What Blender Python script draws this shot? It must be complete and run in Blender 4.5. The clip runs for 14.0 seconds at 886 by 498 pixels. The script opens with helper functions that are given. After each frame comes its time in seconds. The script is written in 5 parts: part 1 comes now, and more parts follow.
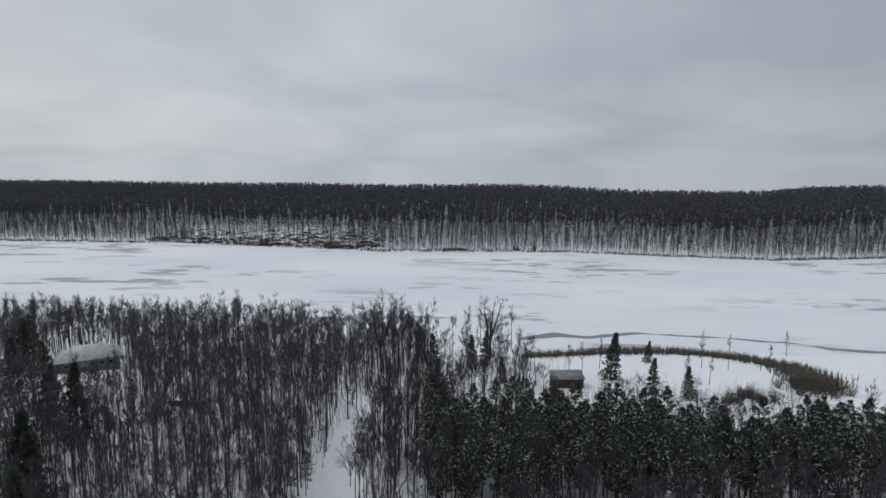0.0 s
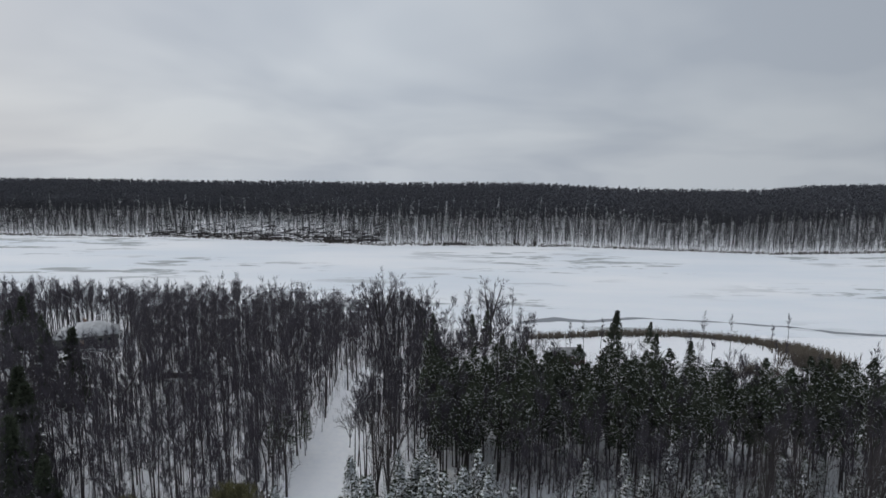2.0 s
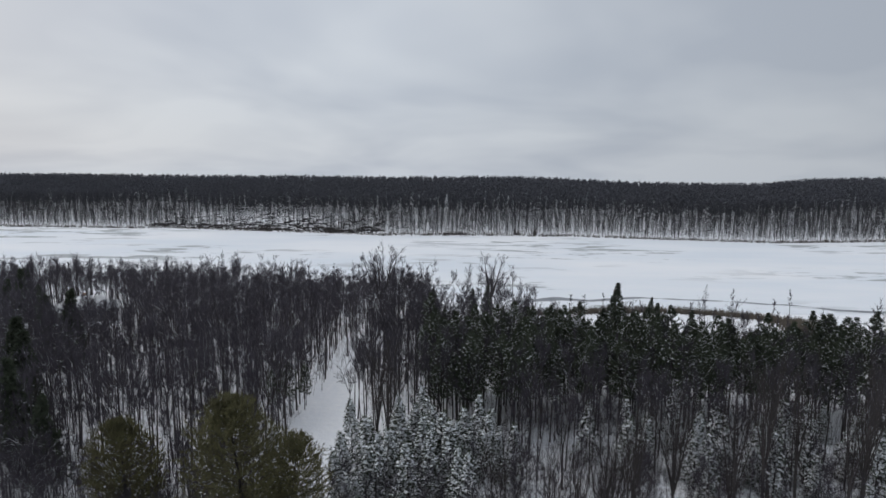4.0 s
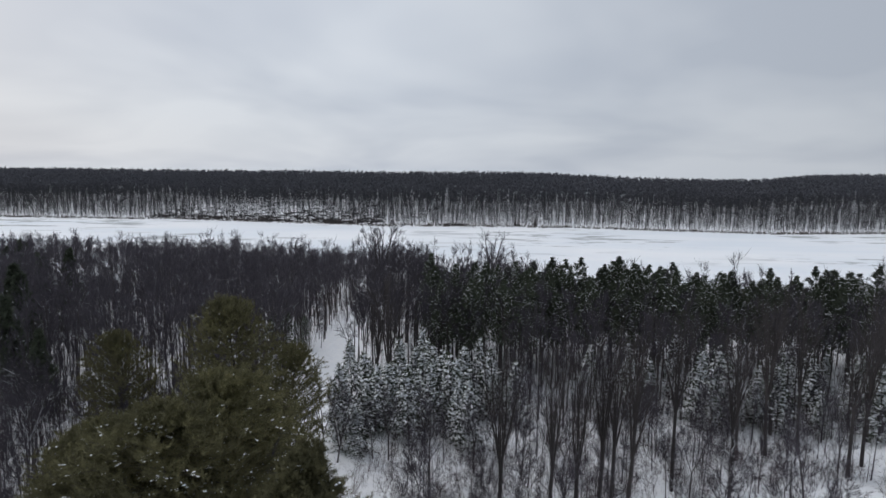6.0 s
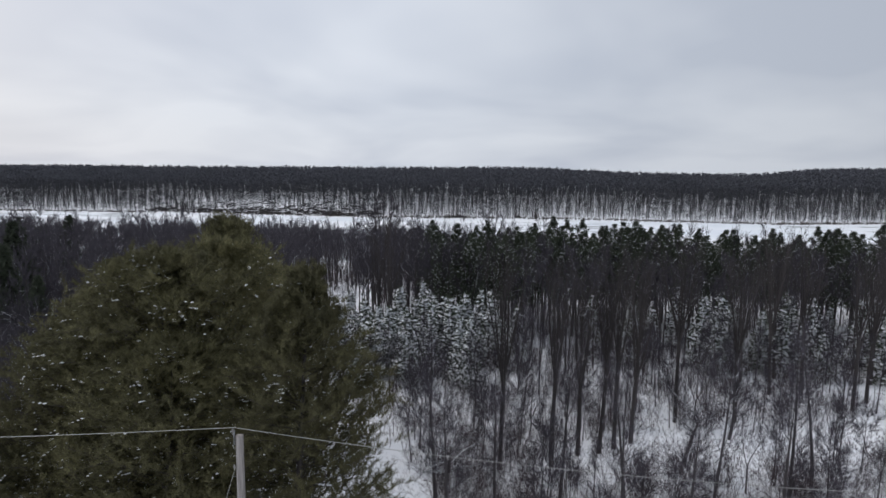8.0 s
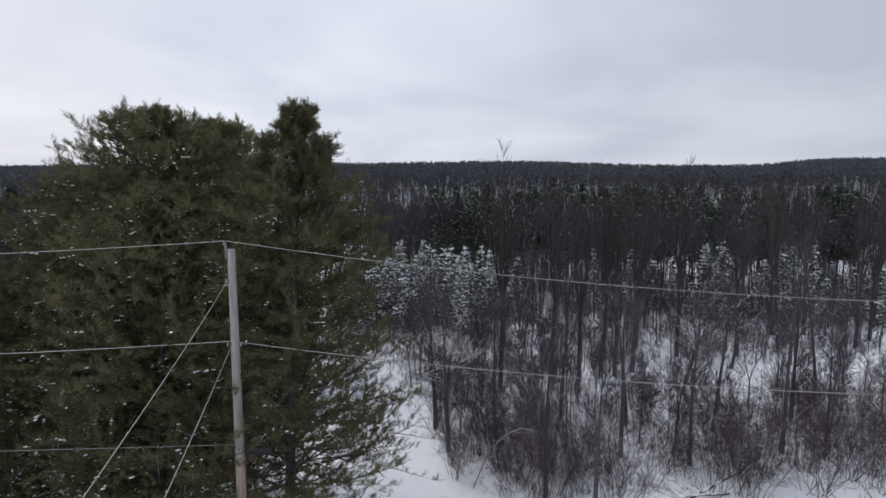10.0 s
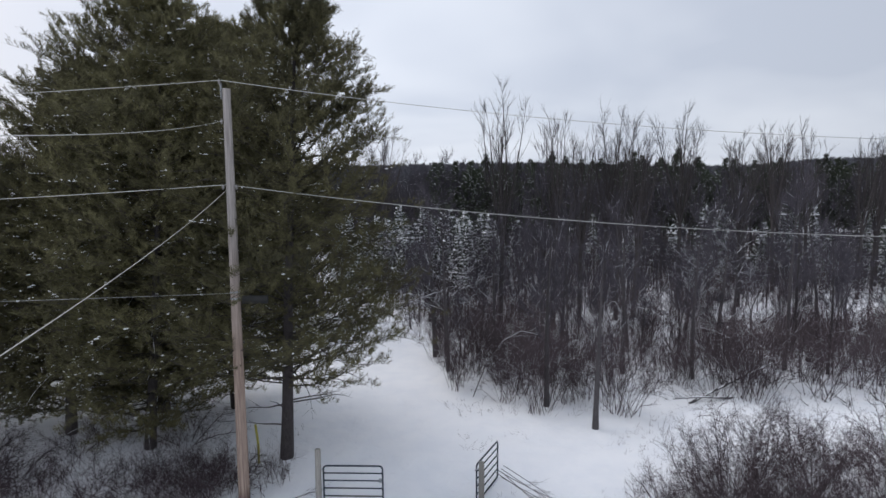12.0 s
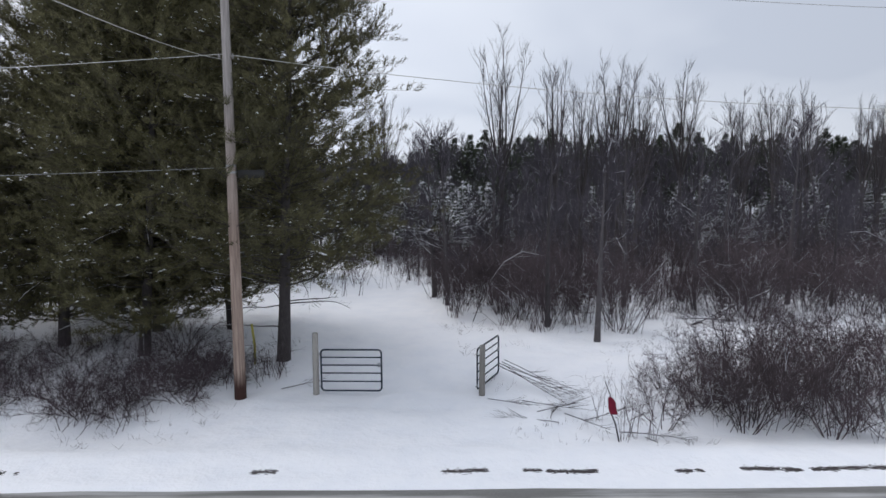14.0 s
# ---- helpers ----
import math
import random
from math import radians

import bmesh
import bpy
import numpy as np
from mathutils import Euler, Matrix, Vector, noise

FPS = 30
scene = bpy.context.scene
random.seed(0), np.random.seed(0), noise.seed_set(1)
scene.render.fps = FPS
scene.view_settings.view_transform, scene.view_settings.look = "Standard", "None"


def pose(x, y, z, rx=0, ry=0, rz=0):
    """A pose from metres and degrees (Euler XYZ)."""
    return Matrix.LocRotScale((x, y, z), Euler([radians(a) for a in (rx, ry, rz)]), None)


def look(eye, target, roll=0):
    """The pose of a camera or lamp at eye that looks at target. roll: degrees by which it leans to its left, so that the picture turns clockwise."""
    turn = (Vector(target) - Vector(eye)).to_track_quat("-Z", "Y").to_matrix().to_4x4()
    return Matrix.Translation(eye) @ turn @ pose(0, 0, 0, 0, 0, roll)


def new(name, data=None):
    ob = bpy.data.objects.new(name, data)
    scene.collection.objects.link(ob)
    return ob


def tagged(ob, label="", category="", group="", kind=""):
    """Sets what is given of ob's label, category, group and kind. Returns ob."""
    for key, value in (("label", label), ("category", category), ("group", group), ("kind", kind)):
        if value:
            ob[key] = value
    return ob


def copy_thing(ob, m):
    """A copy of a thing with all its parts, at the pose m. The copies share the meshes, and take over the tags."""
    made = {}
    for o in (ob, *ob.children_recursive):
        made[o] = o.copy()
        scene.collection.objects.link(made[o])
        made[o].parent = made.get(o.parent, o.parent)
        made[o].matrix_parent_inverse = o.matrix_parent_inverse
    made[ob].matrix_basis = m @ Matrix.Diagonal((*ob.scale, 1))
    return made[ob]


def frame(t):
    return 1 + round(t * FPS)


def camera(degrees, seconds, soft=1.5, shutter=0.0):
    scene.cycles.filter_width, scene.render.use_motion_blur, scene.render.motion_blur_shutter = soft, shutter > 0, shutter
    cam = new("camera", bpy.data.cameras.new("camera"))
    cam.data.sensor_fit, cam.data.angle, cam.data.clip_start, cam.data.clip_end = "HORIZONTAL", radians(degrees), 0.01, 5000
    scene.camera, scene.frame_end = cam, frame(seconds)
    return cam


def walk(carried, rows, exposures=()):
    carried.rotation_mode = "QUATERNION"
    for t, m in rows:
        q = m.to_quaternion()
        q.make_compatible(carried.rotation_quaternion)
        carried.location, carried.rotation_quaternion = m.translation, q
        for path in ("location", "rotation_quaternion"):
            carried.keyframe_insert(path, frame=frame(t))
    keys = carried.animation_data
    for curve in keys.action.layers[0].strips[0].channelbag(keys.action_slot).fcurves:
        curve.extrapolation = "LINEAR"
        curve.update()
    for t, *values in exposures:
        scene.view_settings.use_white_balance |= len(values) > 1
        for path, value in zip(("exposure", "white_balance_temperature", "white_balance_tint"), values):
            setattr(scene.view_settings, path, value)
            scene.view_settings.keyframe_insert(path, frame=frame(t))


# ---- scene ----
cam = camera(75.0, 14.0)
PATH = [
    (0, (-0.224, 2.26, 50.404), (-0.225, 4.241, 50.128), 0.5),
    (0.5, (-0.221, 2.17, 48.518), (-0.221, 4.152, 48.253), 0.5),
    (1, (-0.295, 2.08, 46.674), (-0.295, 4.063, 46.413), 0.5),
    (1.5, (-0.305, 1.99, 44.75), (-0.306, 3.973, 44.491), 0.6),
    (2, (-0.321, 1.89, 42.905), (-0.322, 3.873, 42.645), 0.6),
    (2.5, (-0.317, 1.78, 41.068), (-0.318, 3.763, 40.808), 0.6),
    (3, (-0.27, 1.66, 39.216), (-0.272, 3.643, 38.956), 0.5),
    (5.5, (-0.196, 0.973, 29.567), (-0.197, 2.956, 29.313), 0.6),
    (6, (-0.22, 0.867, 27.600), (-0.222, 2.851, 27.348), 0.7),
    (6.5, (-0.217, 0.75, 25.892), (-0.218, 2.734, 25.642), 0.6),
    (7, (-0.25, 0.659, 24.307), (-0.251, 2.644, 24.058), 0.6),
    (7.5, (-0.23, 0.546, 22.691), (-0.231, 2.531, 22.442), 0.6),
    (7.7, (-0.243, 0.506, 22.059), (-0.245, 2.491, 21.810), 0.6),
    (10, (0.053, -0.045, 15.394), (0.044, 1.939, 15.145), -0.2),
    (10.5, (0.054, -0.117, 14.139), (0.046, 1.868, 13.894), -0.3),
    (11, (0.061, -0.237, 12.882), (0.054, 1.748, 12.642), -0.4),
    (11.5, (0.037, -0.303, 11.664), (0.03, 1.684, 11.429), -0.4),
    (12, (0.06, -0.412, 10.413), (0.053, 1.575, 10.186), -0.5),
    (12.5, (0.029, -0.427, 9.239), (0.025, 1.561, 9.017), -0.6),
    (13, (-0.008, -0.427, 8.191), (-0.01, 1.561, 7.972), -0.5),
    (13.5, (-0.005, -0.485, 7.282), (-0.007, 1.503, 7.066), -0.5),
    (14, (-0.033, -0.486, 6.517), (-0.034, 1.502, 6.298), -0.4),
]
walk(cam, [(t, look(eye, target, roll)) for t, eye, target, roll in PATH],
     [(0, -0.42, 6350, 9), (3, -0.32, 6400, 10), (6.5, -0.12, 6400, 11), (10, 0.1, 6330, 13), (12.5, 0.2, 6300, 13), (14, 0.2, 6300, 13)])

# ---- world, sun, exposure ----
LAKE = -8.56
world = bpy.data.worlds.new("overcast_sky")
scene.world = world
world.use_nodes = True


def link(tree, a, b):
    tree.links.new(a, b)


def build_sky():
    t = world.node_tree
    t.nodes.clear()
    out = t.nodes.new("ShaderNodeOutputWorld")
    bg = t.nodes.new("ShaderNodeBackground")
    sky = t.nodes.new("ShaderNodeTexSky")
    sky.sky_type = "NISHITA"
    sky.sun_disc = False
    sky.sun_elevation = radians(28)
    sky.sun_rotation = radians(-50)
    sky.air_density, sky.dust_density = 1.0, 3.0
    co = t.nodes.new("ShaderNodeTexCoord")
    sep = t.nodes.new("ShaderNodeSeparateXYZ")
    link(t, co.outputs["Generated"], sep.inputs[0])
    # a flat cloud layer: the direction divided by its height
    h = t.nodes.new("ShaderNodeMath")
    h.operation = "MAXIMUM"
    h.inputs[1].default_value = 0.0
    link(t, sep.outputs["Z"], h.inputs[0])
    h2 = t.nodes.new("ShaderNodeMath")
    h2.operation = "ADD"
    h2.inputs[1].default_value = 0.22
    link(t, h.outputs[0], h2.inputs[0])
    dx = t.nodes.new("ShaderNodeMath")
    dx.operation = "DIVIDE"
    dy = t.nodes.new("ShaderNodeMath")
    dy.operation = "DIVIDE"
    link(t, sep.outputs["X"], dx.inputs[0])
    link(t, h2.outputs[0], dx.inputs[1])
    link(t, sep.outputs["Y"], dy.inputs[0])
    link(t, h2.outputs[0], dy.inputs[1])
    com = t.nodes.new("ShaderNodeCombineXYZ")
    link(t, dx.outputs[0], com.inputs[0])
    link(t, dy.outputs[0], com.inputs[1])
    n1 = t.nodes.new("ShaderNodeTexNoise")
    n1.inputs["Scale"].default_value = 0.8
    n1.inputs["Detail"].default_value = 3.5
    n1.inputs["Roughness"].default_value = 0.5
    n1.inputs["Distortion"].default_value = 0.3
    link(t, com.outputs[0], n1.inputs["Vector"])
    ramp = t.nodes.new("ShaderNodeValToRGB")
    e = ramp.color_ramp.elements
    e[0].position, e[0].color = 0.39, (0.54, 0.59, 0.665, 1)
    e[1].position, e[1].color = 0.60, (0.68, 0.725, 0.78, 1)
    link(t, n1.outputs["Fac"], ramp.inputs[0])
    sc = t.nodes.new("ShaderNodeMixRGB")
    sc.blend_type = "MULTIPLY"
    sc.inputs[0].default_value = 1.0
    sc.inputs[2].default_value = (0.10, 0.10, 0.10, 1)
    link(t, sky.outputs[0], sc.inputs[1])
    mix = t.nodes.new("ShaderNodeMixRGB")
    mix.inputs[0].default_value = 0.93
    link(t, sc.outputs[0], mix.inputs[1])
    link(t, ramp.outputs[0], mix.inputs[2])
    # the cloud deck thickens towards the east
    east = t.nodes.new("ShaderNodeMapRange")
    east.inputs["From Min"].default_value, east.inputs["From Max"].default_value = -0.1, 0.65
    east.inputs["To Min"].default_value, east.inputs["To Max"].default_value = 1.06, 0.86
    link(t, sep.outputs["X"], east.inputs["Value"])
    deck = t.nodes.new("ShaderNodeMixRGB")
    deck.blend_type = "MULTIPLY"
    deck.inputs[0].default_value = 1.0
    link(t, mix.outputs[0], deck.inputs[1])
    link(t, east.outputs[0], deck.inputs[2])
    link(t, deck.outputs[0], bg.inputs["Color"])
    bg.inputs["Strength"].default_value = 1.0
    link(t, bg.outputs[0], out.inputs["Surface"])


build_sky()
sun = new("sun", bpy.data.lights.new("sun", "SUN"))
sun.data.energy = 1.1
sun.data.angle = radians(40)
sun.data.color = (1.0, 0.97, 0.92)
sun.matrix_basis = look((-60, 40, 90), (0, 0, 0))


# ---- materials ----
def material(name, base, rough=0.8, metal=0.0):
    m = bpy.data.materials.new(name)
    m.use_nodes = True
    b = m.node_tree.nodes["Principled BSDF"]
    b.inputs["Base Color"].default_value = (*base, 1)
    b.inputs["Roughness"].default_value = rough
    b.inputs["Metallic"].default_value = metal
    b.inputs["Specular IOR Level"].default_value = 0.3
    return m, m.node_tree, b


def noise_node(t, scale, detail=4.0, rough=0.55, stretch=(1, 1, 1), coords="Object"):
    co = t.nodes.new("ShaderNodeTexCoord")
    mp = t.nodes.new("ShaderNodeMapping")
    mp.inputs["Scale"].default_value = stretch
    n = t.nodes.new("ShaderNodeTexNoise")
    n.inputs["Scale"].default_value = scale
    n.inputs["Detail"].default_value = detail
    n.inputs["Roughness"].default_value = rough
    link(t, co.outputs[coords], mp.inputs[0])
    link(t, mp.outputs[0], n.inputs["Vector"])
    return n


def ramp_node(t, fac, stops):
    r = t.nodes.new("ShaderNodeValToRGB")
    el = r.color_ramp.elements
    while len(el) < len(stops):
        el.new(0.5)
    for e, (p, c) in zip(el, stops):
        e.position, e.color = p, (*c, 1)
    link(t, fac, r.inputs[0])
    return r


def mixed(t, fac, a, b, mode="MIX"):
    m = t.nodes.new("ShaderNodeMixRGB")
    m.blend_type = mode
    for sock, v in zip(m.inputs, (fac, a, b)):
        if isinstance(v, bpy.types.NodeSocket):
            link(t, v, sock)
        elif isinstance(v, tuple):
            sock.default_value = (*v, 1)
        else:
            sock.default_value = v
    return m.outputs[0]


def bumped(t, b, fac, strength, distance):
    n = t.nodes.new("ShaderNodeBump")
    n.inputs["Strength"].default_value = strength
    n.inputs["Distance"].default_value = distance
    link(t, fac, n.inputs["Height"])
    link(t, n.outputs[0], b.inputs["Normal"])


def grained(name, dark, light, scale, rough=0.85, stretch=(1, 1, 1), bump=0.4, dist=0.02, per_object=0.25, metal=0.0):
    """Two scales of colour variation, a bump and a shift from object to object."""
    m, t, b = material(name, light, rough, metal)
    n1 = noise_node(t, scale, 5, 0.6, stretch)
    n2 = noise_node(t, scale * 0.13, 2, 0.5)
    r = ramp_node(t, n1.outputs["Fac"], [(0.3, dark), (0.7, light)])
    c = mixed(t, n2.outputs["Fac"], r.outputs[0], tuple(0.6 * v for v in light), "MIX")
    info = t.nodes.new("ShaderNodeObjectInfo")
    hs = t.nodes.new("ShaderNodeHueSaturation")
    mr = t.nodes.new("ShaderNodeMapRange")
    mr.inputs["To Min"].default_value, mr.inputs["To Max"].default_value = 1 - per_object, 1 + per_object
    link(t, info.outputs["Random"], mr.inputs["Value"])
    link(t, mr.outputs[0], hs.inputs["Value"])
    link(t, c, hs.inputs["Color"])
    link(t, hs.outputs[0], b.inputs["Base Color"])
    if bump:
        bumped(t, b, n1.outputs["Fac"], bump, dist)
    return m


def pieces_vary(m, low, high, dusted=0.0):
    """Twigs and needles differ one by one, and a few carry a line of snow."""
    t = m.node_tree
    b = t.nodes["Principled BSDF"]
    old = b.inputs["Base Color"].links[0].from_socket
    geo = t.nodes.new("ShaderNodeNewGeometry")
    mr = t.nodes.new("ShaderNodeMapRange")
    mr.inputs["To Min"].default_value, mr.inputs["To Max"].default_value = low, high
    link(t, geo.outputs["Random Per Island"], mr.inputs["Value"])
    hs = t.nodes.new("ShaderNodeHueSaturation")
    link(t, mr.outputs[0], hs.inputs["Value"])
    link(t, old, hs.inputs["Color"])
    c = hs.outputs[0]
    if dusted:
        r = ramp_node(t, geo.outputs["Random Per Island"], [(dusted, (1, 1, 1)), (dusted + 0.004, (0, 0, 0))])
        c = mixed(t, r.outputs[0], c, (0.66, 0.68, 0.72))
    link(t, c, b.inputs["Base Color"])
    return m


def snow_material():
    m, t, b = material("snow", (0.82, 0.84, 0.87), 0.75)
    n1 = noise_node(t, 0.9, 6, 0.6)
    n2 = noise_node(t, 0.07, 3, 0.5)
    n3 = noise_node(t, 7.0, 4, 0.7)
    a = ramp_node(t, n1.outputs["Fac"], [(0.35, (0.82, 0.84, 0.88)), (0.6, (0.91, 0.915, 0.93))])
    c = mixed(t, n2.outputs["Fac"], a.outputs[0], (0.87, 0.88, 0.91))
    # blades of dead grass and litter that break the crust
    d = ramp_node(t, n3.outputs["Fac"], [(0.72, (0, 0, 0)), (0.80, (1, 1, 1))])
    e = noise_node(t, 0.25, 3, 0.6)
    f = ramp_node(t, e.outputs["Fac"], [(0.5, (0, 0, 0)), (0.65, (1, 1, 1))])
    g = mixed(t, 1.0, d.outputs[0], f.outputs[0], "MULTIPLY")
    h = mixed(t, g, c, (0.33, 0.28, 0.22))
    link(t, h, b.inputs["Base Color"])
    bumped(t, b, n1.outputs["Fac"], 0.8, 0.2)
    return m


def ice_material():
    m, t, b = material("snowy_ice", (0.8, 0.83, 0.87), 0.7)
    big = noise_node(t, 0.05, 6, 0.66, (0.42, 1.2, 1))
    zone = noise_node(t, 0.0065, 2, 0.5, (0.7, 1.3, 1))
    fine = noise_node(t, 0.5, 4, 0.6)
    r = ramp_node(t, big.outputs["Fac"], [(0.555, (0, 0, 0)), (0.60, (1, 1, 1))])
    z = ramp_node(t, zone.outputs["Fac"], [(0.43, (0, 0, 0)), (0.53, (1, 1, 1))])
    patch = mixed(t, 1.0, r.outputs[0], z.outputs[0], "MULTIPLY")
    drift = ramp_node(t, noise_node(t, 0.02, 4, 0.6, (0.4, 1, 1)).outputs["Fac"], [(0.35, (0.76, 0.80, 0.85)), (0.65, (0.87, 0.88, 0.90))])
    c = mixed(t, patch, drift.outputs[0], (0.40, 0.42, 0.43))
    c2 = mixed(t, 0.15, c, fine.outputs["Color"], "SOFT_LIGHT")
    link(t, c2, b.inputs["Base Color"])
    bumped(t, b, fine.outputs["Fac"], 0.2, 0.1)
    return m


def road_material():
    m, t, b = material("wet_asphalt", (0.06, 0.06, 0.06), 0.45)
    n1 = noise_node(t, 60.0, 3, 0.7)
    streak = noise_node(t, 0.9, 5, 0.6, (0.12, 1.6, 1))
    tar = ramp_node(t, n1.outputs["Fac"], [(0.3, (0.10, 0.10, 0.095)), (0.7, (0.22, 0.215, 0.20))])
    s = ramp_node(t, streak.outputs["Fac"], [(0.5, (0, 0, 0)), (0.72, (1, 1, 1))])
    c = mixed(t, s.outputs[0], tar.outputs[0], (0.62, 0.62, 0.62))
    link(t, c, b.inputs["Base Color"])
    bumped(t, b, n1.outputs["Fac"], 0.3, 0.01)
    return m


SNOW = snow_material()
ICE = ice_material()
ROAD = road_material()
# bark and twigs lean blue: the haze among the trees is mixed into them
BARK = grained("grey_bark", (0.042, 0.038, 0.041), (0.13, 0.118, 0.122), 9.0, 0.9, (3, 3, 0.6))
TWIG = pieces_vary(grained("brown_twigs", (0.055, 0.05, 0.06), (0.117, 0.106, 0.125), 2.0, 0.9, bump=0), 0.8, 1.15, 0.012)
BRUSH = pieces_vary(grained("reddish_brush", (0.058, 0.045, 0.051), (0.12, 0.094, 0.103), 3.0, 0.9, bump=0), 0.75, 1.25, 0.015)
FARTRUNK = pieces_vary(grained("far_trunks", (0.04, 0.041, 0.046), (0.085, 0.085, 0.092), 0.6, 0.95, bump=0), 0.8, 1.3)
# distance haze over the ridge is put into this paler, bluer twig colour
HAZETWIG = grained("hazed_far_twigs", (0.066, 0.069, 0.08), (0.115, 0.117, 0.133), 0.05, 0.95, bump=0)
# the wide tone range paints lit boughs against a shaded inner crown
NEEDLE = pieces_vary(grained("pine_needles", (0.034, 0.036, 0.022), (0.21, 0.193, 0.09), 0.6, 0.7, bump=0), 0.6, 1.45)
DARKNEEDLE = grained("spruce_needles", (0.034, 0.045, 0.032), (0.095, 0.112, 0.074), 1.5, 0.75, bump=0)
PINEBARK = grained("pine_bark", (0.034, 0.030, 0.031), (0.096, 0.084, 0.083), 7.0, 0.95, (2, 2, 0.7), 0.6, 0.03)
SNOWLOAD = material("fresh_snow", (0.84, 0.86, 0.89), 0.7)[0]
REED = grained("dry_reeds", (0.064, 0.055, 0.046), (0.13, 0.112, 0.092), 0.4, 0.9, bump=0)


def pole_material():
    """Silvery where the old preservative has weathered away, pinkish brown below."""
    m, t, b = material("weathered_pole", (0.3, 0.25, 0.22), 0.85)
    g = noise_node(t, 6.0, 5, 0.6, (4, 4, 0.15))
    low = ramp_node(t, g.outputs["Fac"], [(0.3, (0.19, 0.135, 0.108)), (0.7, (0.42, 0.325, 0.27))])
    high = ramp_node(t, g.outputs["Fac"], [(0.3, (0.20, 0.18, 0.17)), (0.7, (0.40, 0.37, 0.35))])
    co = t.nodes.new("ShaderNodeTexCoord")
    sep = t.nodes.new("ShaderNodeSeparateXYZ")
    link(t, co.outputs["Object"], sep.inputs[0])
    mr = t.nodes.new("ShaderNodeMapRange")
    mr.inputs["From Min"].default_value, mr.inputs["From Max"].default_value = 5.0, 9.5
    link(t, sep.outputs["Z"], mr.inputs["Value"])
    foot = t.nodes.new("ShaderNodeMapRange")
    foot.inputs["From Min"].default_value, foot.inputs["From Max"].default_value = 0.85, 1.45
    ragged = t.nodes.new("ShaderNodeMath")
    ragged.operation = "ADD"
    link(t, sep.outputs["Z"], ragged.inputs[0])
    link(t, g.outputs["Fac"], ragged.inputs[1])
    link(t, ragged.outputs[0], foot.inputs["Value"])
    tar = mixed(t, foot.outputs[0], (0.045, 0.02, 0.016), low.outputs[0])
    link(t, mixed(t, mr.outputs[0], tar, high.outputs[0]), b.inputs["Base Color"])
    bumped(t, b, g.outputs["Fac"], 0.4, 0.01)
    return m


POLEWOOD = pole_material()
POSTWOOD = grained("grey_post_wood", (0.20, 0.19, 0.17), (0.40, 0.38, 0.35), 8.0, 0.9, (4, 4, 0.3), 0.4, 0.01)
GATEPAINT = grained("dark_blue_steel", (0.018, 0.028, 0.042), (0.04, 0.055, 0.075), 12.0, 0.45, bump=0.1, metal=0.3)
WIRE = material("weathered_aluminium_wire", (0.45, 0.45, 0.43), 0.5, 0.3)[0]
BLACK = material("black_cable", (0.03, 0.03, 0.03), 0.6)[0]
STEEL = grained("galvanised_steel", (0.28, 0.29, 0.30), (0.45, 0.46, 0.47), 20.0, 0.45, bump=0.1, metal=0.7)
CERAMIC = material("insulator_glaze", (0.22, 0.21, 0.2), 0.2)[0]


# ---- mesh helpers ----
def mesh_from(name, V, F, mat, smooth=False):
    """A mesh of triangles from arrays."""
    V, F = np.asarray(V, np.float32), np.asarray(F, np.int32)
    me = bpy.data.meshes.new(name)
    me.vertices.add(len(V))
    me.vertices.foreach_set("co", V.ravel())
    me.loops.add(F.size)
    me.loops.foreach_set("vertex_index", F.ravel())
    me.polygons.add(len(F))
    me.polygons.foreach_set("loop_start", np.arange(0, F.size, 3, dtype=np.int32))
    me.polygons.foreach_set("loop_total", np.full(len(F), 3, np.int32))
    if smooth:
        me.polygons.foreach_set("use_smooth", np.ones(len(F), bool))
    me.update()
    me.validate()
    me.materials.append(mat)
    return me


